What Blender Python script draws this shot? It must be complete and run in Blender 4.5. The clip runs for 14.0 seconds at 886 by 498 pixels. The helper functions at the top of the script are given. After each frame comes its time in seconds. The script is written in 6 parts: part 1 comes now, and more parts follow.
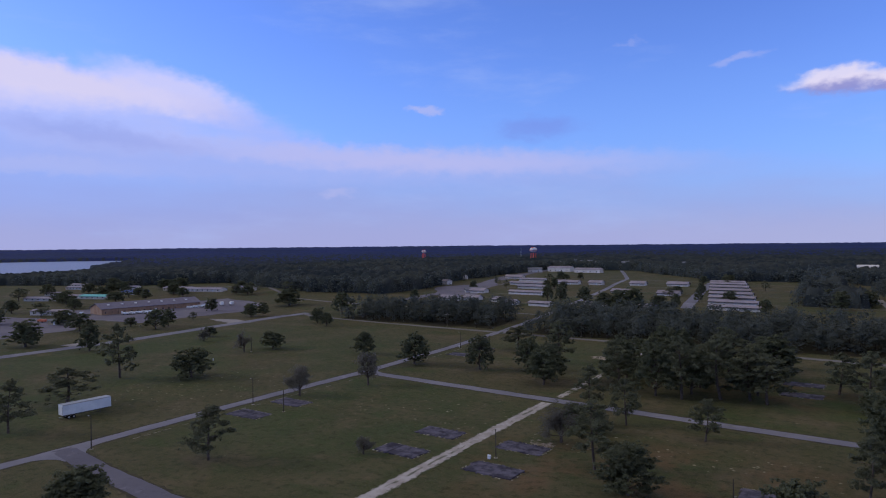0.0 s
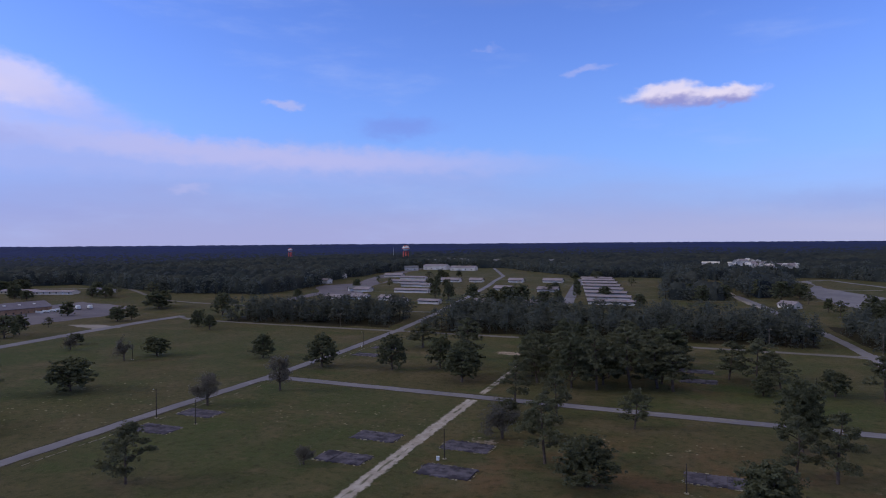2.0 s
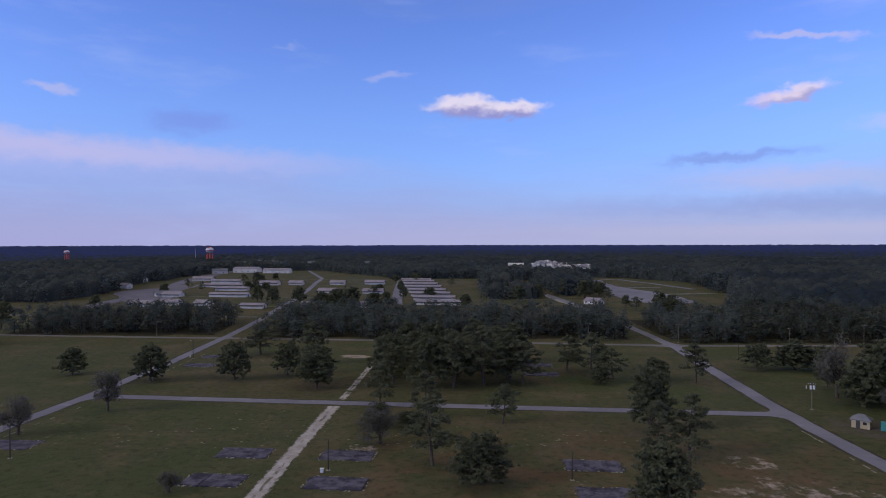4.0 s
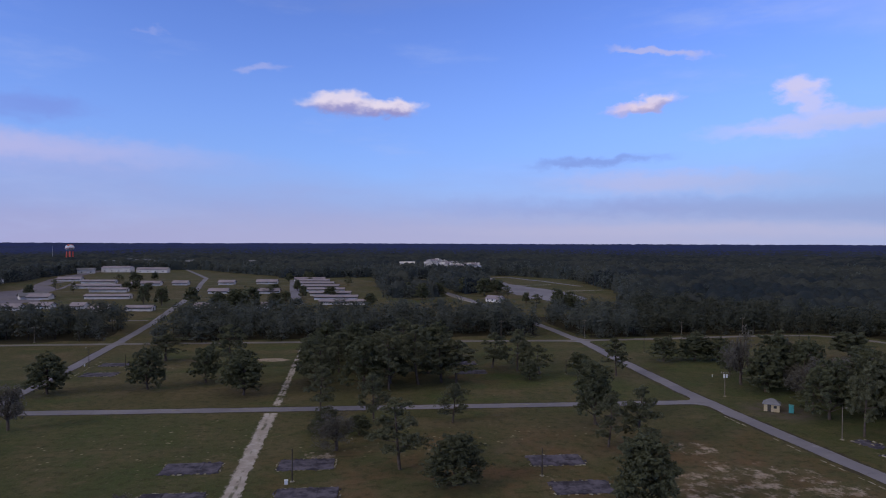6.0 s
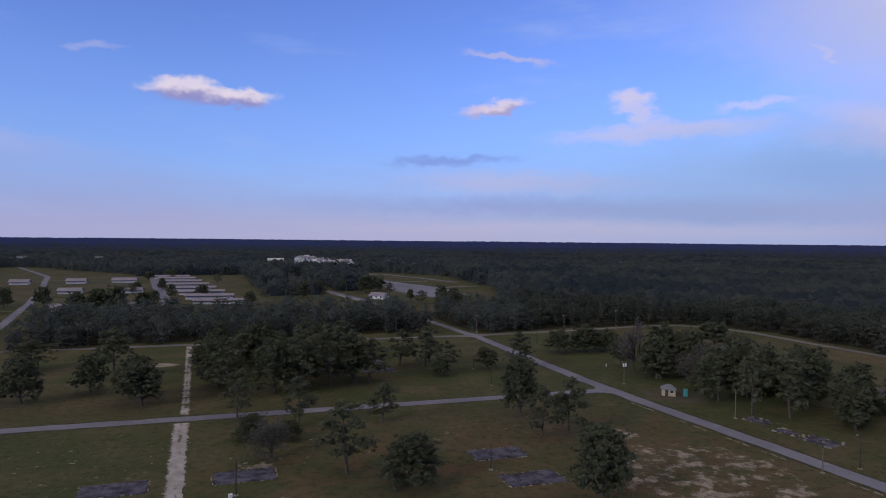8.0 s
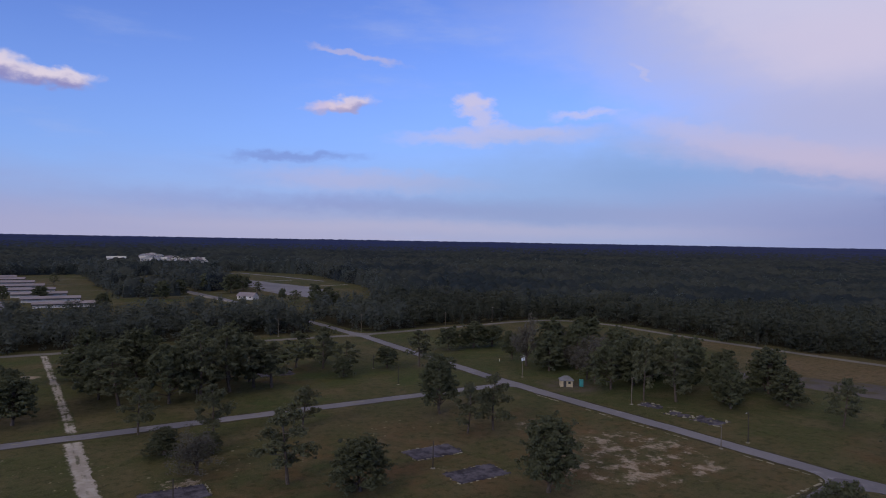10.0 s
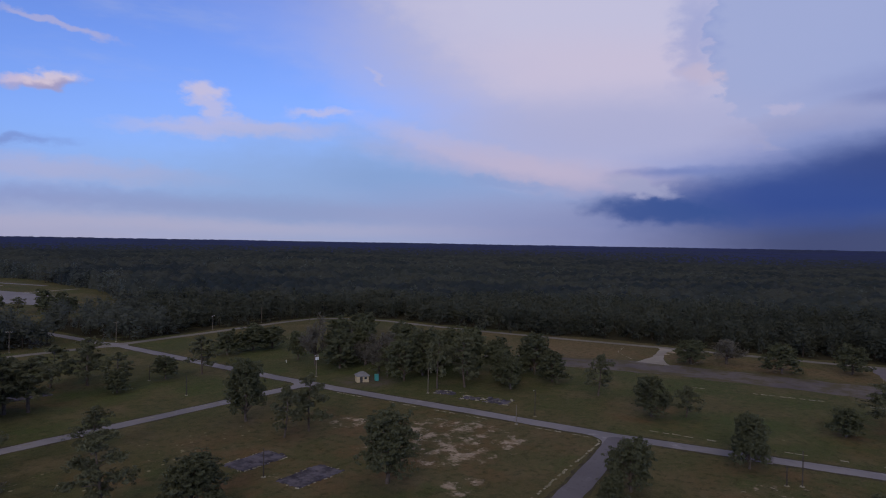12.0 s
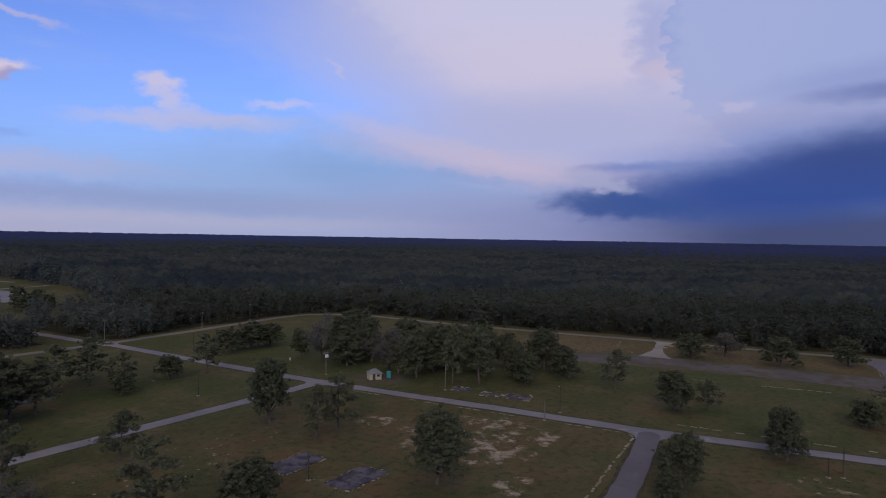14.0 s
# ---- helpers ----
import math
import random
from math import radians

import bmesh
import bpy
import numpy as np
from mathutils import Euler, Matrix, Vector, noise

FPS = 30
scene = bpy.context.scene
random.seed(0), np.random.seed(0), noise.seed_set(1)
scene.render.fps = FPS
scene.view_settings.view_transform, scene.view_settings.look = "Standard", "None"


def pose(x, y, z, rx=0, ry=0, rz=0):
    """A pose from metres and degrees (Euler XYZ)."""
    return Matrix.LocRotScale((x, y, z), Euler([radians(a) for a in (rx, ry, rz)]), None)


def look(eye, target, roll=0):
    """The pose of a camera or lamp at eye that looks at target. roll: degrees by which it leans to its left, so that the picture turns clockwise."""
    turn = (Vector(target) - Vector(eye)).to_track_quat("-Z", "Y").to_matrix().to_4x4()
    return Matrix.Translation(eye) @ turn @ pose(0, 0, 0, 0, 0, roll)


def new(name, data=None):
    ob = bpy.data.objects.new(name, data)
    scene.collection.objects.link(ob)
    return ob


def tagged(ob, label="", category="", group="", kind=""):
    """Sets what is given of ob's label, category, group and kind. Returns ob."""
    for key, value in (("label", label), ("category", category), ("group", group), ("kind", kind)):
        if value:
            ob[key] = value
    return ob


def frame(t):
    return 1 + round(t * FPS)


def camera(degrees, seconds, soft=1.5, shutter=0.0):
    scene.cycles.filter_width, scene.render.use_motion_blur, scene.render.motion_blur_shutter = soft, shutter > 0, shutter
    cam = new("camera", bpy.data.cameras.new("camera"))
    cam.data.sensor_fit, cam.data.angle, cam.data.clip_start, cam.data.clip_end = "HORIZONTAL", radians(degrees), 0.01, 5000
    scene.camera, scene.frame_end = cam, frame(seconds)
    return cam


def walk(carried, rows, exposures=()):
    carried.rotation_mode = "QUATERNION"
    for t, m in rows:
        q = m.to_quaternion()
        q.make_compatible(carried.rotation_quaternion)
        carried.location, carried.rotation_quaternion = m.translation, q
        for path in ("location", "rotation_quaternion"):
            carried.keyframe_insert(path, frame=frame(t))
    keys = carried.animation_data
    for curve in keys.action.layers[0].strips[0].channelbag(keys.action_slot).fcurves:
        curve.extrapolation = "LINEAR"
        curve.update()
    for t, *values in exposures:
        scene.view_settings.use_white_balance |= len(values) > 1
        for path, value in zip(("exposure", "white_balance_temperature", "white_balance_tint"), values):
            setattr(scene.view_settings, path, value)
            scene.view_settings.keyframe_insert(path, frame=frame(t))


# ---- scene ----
cam = camera(69.0, 14.0, 1.1)
PATH = [
    (0, (-4.359, -0.172, 47.258), (-5.431, 1.516, 47.245), -0.50),
    (0.5, (-9.186, -1.98, 47.127), (-10.122, -0.214, 47.111), -0.60),
    (1, (-13.851, -3.103, 46.972), (-14.684, -1.286, 46.954), -0.60),
    (1.5, (-18.524, -3.749, 46.794), (-19.286, -1.9, 46.776), -0.51),
    (2, (-23.108, -4.215, 46.733), (-23.799, -2.339, 46.713), -0.41),
    (2.5, (-27.544, -4.476, 46.632), (-28.137, -2.567, 46.612), -0.40),
    (3, (-31.893, -4.427, 46.467), (-32.328, -2.475, 46.449), -0.30),
    (3.5, (-36.374, -4.167, 46.278), (-36.63, -2.183, 46.261), -0.30),
    (4, (-41.177, -3.965, 46.145), (-41.275, -1.967, 46.13), -0.10),
    (6.5, (-64.603, 0.096, 46.329), (-64.228, 2.061, 46.307), 0.40),
    (7, (-69.103, 1.454, 46.225), (-68.618, 3.395, 46.202), 0.69),
    (7.5, (-73.511, 3.183, 46.276), (-72.903, 5.088, 46.251), 0.60),
    (10, (-94.755, 14.955, 46.189), (-93.621, 16.602, 46.162), 0.99),
    (10.5, (-98.761, 17.578, 46.154), (-97.488, 19.12, 46.13), 0.90),
    (11, (-102.632, 20.429, 46.178), (-101.247, 21.873, 46.154), 0.81),
    (11.5, (-106.43, 23.346, 46.246), (-104.879, 24.608, 46.224), 0.91),
    (12, (-109.375, 26.624, 46.296), (-107.688, 27.697, 46.276), 1.00),
    (12.5, (-111.535, 30.378, 46.27), (-109.769, 31.317, 46.249), 1.01),
    (13, (-113.364, 34.616, 46.267), (-111.578, 35.515, 46.243), 1.40),
    (13.5, (-114.66, 38.545, 46.305), (-112.88, 39.457, 46.275), 1.29),
    (14, (-115.84, 42.297, 46.299), (-114.093, 43.269, 46.263), 1.00),
]
walk(cam, [(t, look(eye, target, roll)) for t, eye, target, roll in PATH], [(0, 0.12, 6200, 10), (3, 0.13, 6400, 10), (7.5, 0.04, 6650, 10), (10, -0.04, 6740, 10), (12.5, -0.15, 6800, 10), (14, -0.08, 6800, 10)])

# tones and strengths tuned together
SKY_TINT, SKY_POWER, SUN_POWER = (0.110, 0.124, 0.214, 1.0), 0.9, 0.95
GRASS_A, GRASS_B, GRASS_DRY = (0.063, 0.069, 0.029), (0.086, 0.076, 0.038), (0.132, 0.102, 0.062)
GRASS_LUSH, GRASS_RED = (0.047, 0.074, 0.023), (0.138, 0.078, 0.044)
# far canopy: the blue is distance haze put into the base colours
HAZE_CANOPY_A, HAZE_CANOPY_B, HAZE_CANOPY_C = (0.014, 0.022, 0.070), (0.020, 0.030, 0.086), (0.016, 0.024, 0.125)


# ---- world and light ----
def lin(r, g, b):
    return tuple((v / 255 / 12.92) if v <= 10 else ((v / 255 + 0.055) / 1.055) ** 2.4 for v in (r, g, b)) + (1.0,)


SUN_EL, SUN_AZ = 24.0, 248.0     # degrees; azimuth clockwise from +y
world = bpy.data.worlds.new("evening_sky")
scene.world = world
world.use_nodes = True
WT = world.node_tree
WT.nodes.clear()


def wnode(kind, **values):
    nd = WT.nodes.new(kind)
    for key, v in values.items():
        setattr(nd, key, v)
    return nd


def plug(sock, v):
    if isinstance(v, bpy.types.NodeSocket):
        sock.id_data.links.new(v, sock)
    else:
        sock.default_value = v


def wmath(op, a, b=0.0, c=0.0):
    nd = wnode("ShaderNodeMath", operation=op)
    for s, v in zip(nd.inputs, (a, b, c)):
        plug(s, v)
    return nd.outputs[0]


def wvec(op, a, b):
    nd = wnode("ShaderNodeVectorMath", operation=op)
    plug(nd.inputs[0], a)
    plug(nd.inputs[1], b)
    return nd.outputs["Value" if op in ("LENGTH", "DOT_PRODUCT") else "Vector"]


def wstep(v, a, b, top=1.0):
    nd = wnode("ShaderNodeMapRange", interpolation_type="SMOOTHSTEP")
    for s, x in zip(nd.inputs, (v, a, b, 0.0, top)):
        plug(s, x)
    return nd.outputs[0]


def wmix(fac, a, b, how="MIX"):
    nd = wnode("ShaderNodeMix", data_type="RGBA", blend_type=how)
    plug(nd.inputs[0], fac)
    plug(nd.inputs[6], a)
    plug(nd.inputs[7], b)
    return nd.outputs[2]


def wnoise(vec, scale, detail=4.0, rough=0.55):
    nd = wnode("ShaderNodeTexNoise")
    plug(nd.inputs["Vector"], vec)
    for k, v in (("Scale", scale), ("Detail", detail), ("Roughness", rough)):
        nd.inputs[k].default_value = v
    return nd.outputs


way = wnode("ShaderNodeTexCoord").outputs["Generated"]
split = wnode("ShaderNodeSeparateXYZ")
plug(split.inputs[0], way)
SX, SY, SZ = split.outputs
AZ = wmath("DEGREES", wmath("ARCTAN2", SX, SY))
EL = wmath("DEGREES", wmath("ARCSINE", SZ))
join = wnode("ShaderNodeCombineXYZ")
plug(join.inputs[0], AZ)
plug(join.inputs[1], EL)
FLAT = join.outputs[0]
STRETCH = wvec("MULTIPLY", FLAT, (0.35, 1.5, 1.0))
BROAD = wnoise(STRETCH, 0.16, 5.0)
FINE = wnoise(wvec("MULTIPLY", FLAT, (0.7, 1.2, 1.0)), 0.8, 5.0, 0.54)
WARP_B = wvec("MULTIPLY", wvec("SUBTRACT", BROAD["Color"], (0.5, 0.5, 0.5)), (14.0, 4.5, 0.0))
WARP_F = wvec("MULTIPLY", wvec("SUBTRACT", FINE["Color"], (0.5, 0.5, 0.5)), (4.2, 1.7, 0.0))
P_BROAD = wvec("ADD", wvec("ADD", FLAT, WARP_B), WARP_F)
P_FINE = wvec("ADD", FLAT, WARP_F)
P_SOFT = wvec("ADD", FLAT, wvec("ADD", wvec("MULTIPLY", WARP_B, (0.35, 0.35, 0.0)), wvec("MULTIPLY", WARP_F, (0.4, 0.4, 0.0))))


def bank(az, el, ra, re, turn=0.0, soft=0.4, most=1.0, at=None):
    """How much a cloud covers the sky: 1 within its oval, fading to 0."""
    nd = wnode("ShaderNodeMapping", vector_type="TEXTURE")
    plug(nd.inputs[0], at or P_FINE)
    nd.inputs[1].default_value = (az, el, 0)
    nd.inputs[2].default_value = (0, 0, radians(turn))
    nd.inputs[3].default_value = (ra, re, 1)
    return wstep(wvec("LENGTH", nd.outputs[0], (0, 0, 0)), 1 + soft, 1 - soft, most)


CRISP = wnoise(wvec("MULTIPLY", FLAT, (0.8, 1.2, 1.0)), 1.05, 4.0, 0.5)
P_CRISP = wvec("ADD", FLAT, wvec("ADD", wvec("MULTIPLY", WARP_F, (0.45, 0.45, 0.0)), wvec("MULTIPLY", wvec("SUBTRACT", CRISP["Color"], (0.5, 0.5, 0.5)), (1.9, 1.15, 0.0))))


def heap(sky, az, el, ra, re, turn=0.0, soft=0.3, most=0.95, top=(232, 222, 242), foot=(150, 150, 208)):
    """A small heap cloud: crisp and bright above, lilac grey below."""
    nd = wnode("ShaderNodeMapping", vector_type="TEXTURE")
    plug(nd.inputs[0], P_CRISP)
    nd.inputs[1].default_value, nd.inputs[2].default_value, nd.inputs[3].default_value = (az, el, 0), (0, 0, radians(turn)), (ra, re, 1)
    local = wnode("ShaderNodeSeparateXYZ")
    plug(local.inputs[0], nd.outputs[0])
    amount = wstep(wvec("LENGTH", nd.outputs[0], (0, 0, 0)), 1 + soft, 1 - soft, most)
    return wmix(amount, sky, wmix(wstep(wmath("ADD", local.outputs[1], wmath("MULTIPLY", wmath("SUBTRACT", CRISP["Fac"], 0.5), 1.6)), -0.75, 0.35), lin(*foot), lin(*top)))


def cover(sky, amount, colour):
    return wmix(amount, sky, colour)


sky_node = wnode("ShaderNodeTexSky", sky_type="NISHITA", sun_disc=False, sun_elevation=radians(SUN_EL),
                 sun_rotation=radians(SUN_AZ), altitude=50, air_density=1.0, dust_density=0.4, ozone_density=3.0)
sky = wmix(1.0, sky_node.outputs[0], SKY_TINT, "MULTIPLY")
# thin haze towards the horizon, streaked
sky = cover(sky, wstep(wmath("ADD", EL, wmath("MULTIPLY", BROAD["Fac"], 6.0)), 23.0, 4.0, 0.55), lin(130, 172, 238))
sky = cover(sky, wstep(wmath("ADD", EL, wmath("MULTIPLY", BROAD["Fac"], 7.0)), 11.5, 3.0, 0.85), lin(161, 172, 224))
sky = cover(sky, wstep(wmath("ADD", EL, wmath("MULTIPLY", FINE["Fac"], 1.0)), 4.2, 0.6, 0.65), lin(188, 186, 216))
sky = cover(sky, bank(-62, -1.0, 58, 7.5, 0, 0.6, 0.6, P_BROAD), lin(160, 163, 216))
# thin high cirrus
sky = cover(sky, wstep(wnoise(wvec("MULTIPLY", FLAT, (0.4, 1.6, 1.0)), 0.11, 6.0, 0.6)["Fac"], 0.52, 0.78, 0.4), lin(180, 196, 245))
WHITE, PINK = lin(222, 213, 240), lin(194, 192, 234)
# an unseen neutral veil overhead, added to take blue out of the skylight
sky = cover(sky, wstep(wmath("ADD", EL, wmath("MULTIPLY", BROAD["Fac"], 10.0)), 24.0, 38.0, 0.95), lin(176, 170, 166))
# the great anvil cloud in the west and its long streak
sky = cover(sky, bank(-72.4, 7.2, 21.8, 4.60, -3, 0.5, 0.5, P_BROAD), lin(150, 166, 232))
sky = cover(sky, bank(-63.9, 10.9, 12.2, 3.00, -8, 0.3, 0.62), lin(190, 192, 240))
sky = cover(sky, bank(-65.4, 12.8, 10.8, 1.21, -6, 0.5, 0.9, P_CRISP), WHITE)
sky = cover(sky, bank(-70.5, 11.6, 9.0, 0.8, -4, 0.7, 0.6, P_CRISP), lin(226, 216, 242))
sky = cover(sky, bank(-54.7, 12.4, 5.4, 1.5, -14, 0.5, 0.8, P_CRISP), lin(218, 211, 243))
sky = cover(sky, bank(-48.3, 9.7, 5.2, 1.23, -18, 0.7, 0.5), lin(184, 186, 238))
sky = cover(sky, bank(-47.0, 7.0, 30.2, 1.45, -1, 0.6, 0.55), lin(172, 180, 234))
sky = cover(sky, bank(-42.1, 7.8, 14.7, 0.85, -3, 0.7, 0.6), lin(194, 192, 236))
sky = cover(sky, bank(-29.0, 7.3, 13.5, 0.95, -1, 0.8, 0.6), lin(190, 190, 236))
sky = cover(sky, bank(-65.4, 6.3, 7.2, 0.59, 0, 0.7, 0.4), lin(186, 190, 236))
sky = cover(sky, bank(-60.5, 8.8, 6.7, 0.70, -5, 0.7, 0.5), lin(146, 162, 230))
sky = cover(sky, bank(-24.1, 10.1, 3.1, 0.77, 2, 0.8, 0.5), lin(124, 142, 222))
sky = cover(sky, bank(-33.8, 11.7, 1.3, 0.29, 0, 0.7, 0.55), PINK)
sky = cover(sky, bank(-41.9, 4.6, 1.4, 0.30, 0, 0.8, 0.4), PINK)
# small bright heap clouds
sky = heap(sky, 0.6, 11.7, 4.2, 0.7, -3, 0.45, 0.9)
sky = heap(sky, -0.9, 12.2, 2.3, 0.9, 0, 0.4, 0.9)
sky = heap(sky, 3.7, 11.7, 2.3, 0.62, 2, 0.4, 0.9)
sky = cover(sky, bank(-7.8, 14.5, 1.6, 0.28, 4, 0.7, 0.38), PINK)
sky = cover(sky, bank(-15.9, 16.7, 0.8, 0.23, 0, 0.7, 0.2), PINK)
sky = heap(sky, 24.7, 11.3, 2.1, 0.42, 4, 0.5, 0.75, (226, 206, 230), (186, 178, 220))
sky = heap(sky, 26.4, 11.7, 1.7, 0.6, 10, 0.45, 0.85, (230, 216, 236), (170, 166, 212))
sky = cover(sky, bank(26.4, 15.7, 3.5, 0.28, -9, 0.6, 0.65), PINK)
sky = cover(sky, bank(21.5, 7.0, 5.0, 0.40, 2, 0.6, 0.55), lin(124, 144, 214))
sky = cover(sky, bank(28.7, 5.1, 8.2, 0.78, -1, 0.8, 0.5), lin(204, 194, 224))
sky = cover(sky, bank(25.8, 3.1, 14.8, 0.65, 0, 0.9, 0.4), lin(142, 154, 214))
sky = cover(sky, bank(37.0, 12.1, 1.5, 0.63, 0, 0.6, 0.75), WHITE)
sky = cover(sky, bank(37.7, 10.8, 1.8, 0.73, -28, 0.6, 0.7), lin(212, 208, 242))
sky = cover(sky, bank(39.7, 9.2, 7.8, 0.68, 2, 0.6, 0.72), lin(206, 204, 242))
sky = cover(sky, bank(46.6, 11.0, 2.4, 0.34, 5, 0.7, 0.55), WHITE)
sky = cover(sky, bank(47.7, 15.8, 9.0, 2.81, -20, 0.9, 0.25, P_BROAD), lin(196, 202, 246))
sky = cover(sky, bank(51.4, 14.2, 0.9, 0.28, -35, 0.7, 0.4), WHITE)
# the thunderhead in the east: bright mass, greyer shoulder, dark base
sky = cover(sky, bank(54.7, 4.3, 22.7, 4.47, 0, 0.7, 0.75, P_BROAD), lin(148, 178, 230))
sky = cover(sky, bank(50.8, 2.6, 25.1, 0.84, 0, 0.8, 0.55, P_SOFT), lin(150, 164, 214))
sky = cover(sky, bank(38.9, 1.1, 23.9, 0.56, 0, 0.8, 0.5, P_SOFT), lin(192, 190, 222))
sky = cover(sky, bank(83.9, 22.0, 35.7, 15.39, 0, 0.22, 0.9), lin(176, 184, 234))
sky = cover(sky, bank(66.4, 18.4, 16.4, 8.49, -10, 0.7, 0.6, P_SOFT), lin(208, 210, 246))
sky = cover(sky, bank(69.4, 19.7, 17.1, 6.56, -26, 0.4, 0.75, P_BROAD), lin(214, 214, 246))
sky = cover(sky, bank(59.5, 17.5, 13.0, 1.91, -34, 0.7, 0.6), lin(208, 208, 244))
sky = cover(sky, bank(71.4, 14.5, 11.2, 2.86, -4, 0.7, 0.75, P_SOFT), lin(216, 209, 240))
sky = cover(sky, bank(75.4, 9.0, 17.0, 3.42, 0, 0.7, 0.8, P_SOFT), lin(188, 192, 235))
sky = cover(sky, bank(62.7, 6.6, 9.6, 1.29, -9, 0.7, 0.55), lin(200, 190, 224))
sky = cover(sky, bank(70.7, 5.5, 8.3, 1.18, -4, 0.7, 0.6), lin(190, 186, 222))
sky = cover(sky, bank(63.2, 5.3, 4.5, 0.35, -6, 0.7, 0.6), lin(140, 172, 232))
sky = cover(sky, bank(56.5, 4.6, 9.5, 2.0, -9, 0.5, 0.6, P_SOFT), lin(140, 174, 232))
sky = cover(sky, bank(60.5, 7.9, 10.0, 0.95, -14, 0.5, 0.45, P_CRISP), lin(210, 201, 233))
sky = cover(sky, bank(69.5, 6.4, 8.0, 1.3, -6, 0.6, 0.55, P_SOFT), lin(206, 197, 229))
sky = cover(sky, bank(66.8, 2.1, 15.0, 2.50, 0, 0.8, 0.6, P_SOFT), lin(172, 176, 220))
sky = cover(sky, bank(93.0, 17.0, 13.5, 11.63, -3, 0.025, 0.9), lin(168, 184, 236))
sky = cover(sky, bank(78.5, 17.0, 1.6, 3.49, 0, 0.8, 0.5), lin(138, 159, 226))
sky = cover(sky, bank(87.1, 17.5, 4.5, 3.68, 0, 0.8, 0.5, P_SOFT), lin(174, 188, 238))
sky = cover(sky, bank(74.0, 9.7, 12.4, 2.38, 0, 0.8, 0.6, P_SOFT), lin(184, 190, 234))
sky = cover(sky, bank(79.1, 14.0, 1.6, 0.72, -12, 0.5, 0.75), lin(206, 198, 230))
sky = cover(sky, bank(85.0, 10.9, 0.9, 0.44, -6, 0.5, 0.6), lin(200, 198, 236))
sky = cover(sky, bank(86.4, 9.7, 4.9, 0.88, 4, 0.7, 0.5), lin(172, 176, 220))
sky = cover(sky, bank(93.0, 10.0, 6.9, 0.91, 3, 0.7, 0.65, P_SOFT), lin(172, 180, 226))
sky = cover(sky, bank(93.6, 12.3, 5.5, 0.98, 5, 0.9, 0.35, P_SOFT), lin(128, 143, 208))
sky = cover(sky, bank(95.6, 11.3, 4.2, 0.53, 3, 0.9, 0.6, P_SOFT), lin(94, 108, 178))
sky = cover(sky, bank(85.0, 0.6, 20.2, 3.23, 0, 0.8, 0.65, P_SOFT), lin(104, 119, 180))
sky = cover(sky, bank(93.9, 0.3, 15.3, 2.96, 0, 0.6, 0.9, P_SOFT), lin(64, 76, 122))
sky = cover(sky, bank(88.1, 7.5, 11.2, 1.85, 7, 0.9, 0.55, P_SOFT), lin(110, 132, 202))
sky = cover(sky, bank(93.1, 5.2, 16.3, 2.96, 6, 0.5, 0.9, P_SOFT), lin(60, 86, 158))
sky = cover(sky, bank(89.4, 4.2, 13.7, 1.94, 3, 0.7, 0.75, P_SOFT), lin(54, 82, 160))
sky = cover(sky, bank(95.8, 7.1, 6.8, 2.03, 8, 0.8, 0.6, P_SOFT), lin(58, 78, 144))
sky = cover(sky, bank(76.5, 3.0, 5.7, 1.07, -3, 0.5, 0.85), lin(60, 90, 160))
sky = cover(sky, bank(76.9, 6.3, 3.5, 0.38, 3, 0.95, 0.6, P_SOFT), lin(104, 128, 200))
sky = cover(sky, bank(84.3, 8.2, 1.4, 0.27, -16, 0.6, 0.6), lin(170, 176, 222))
sky = cover(sky, bank(74.6, 5.0, 2.7, 0.63, -12, 0.5, 0.85), lin(172, 178, 220))
back = wnode("ShaderNodeBackground")
plug(back.inputs[0], sky)
back.inputs[1].default_value = SKY_POWER
plug(wnode("ShaderNodeOutputWorld").inputs[0], back.outputs[0])

sun = new("sun", bpy.data.lights.new("sun", "SUN"))
sun.data.energy, sun.data.angle, sun.data.color = SUN_POWER, radians(18), (1.0, 0.93, 0.82)
sun_way = Vector((math.sin(radians(SUN_AZ)) * math.cos(radians(SUN_EL)), math.cos(radians(SUN_AZ)) * math.cos(radians(SUN_EL)), math.sin(radians(SUN_EL))))
sun.matrix_world = look(sun_way * 900, (0, 0, 0))


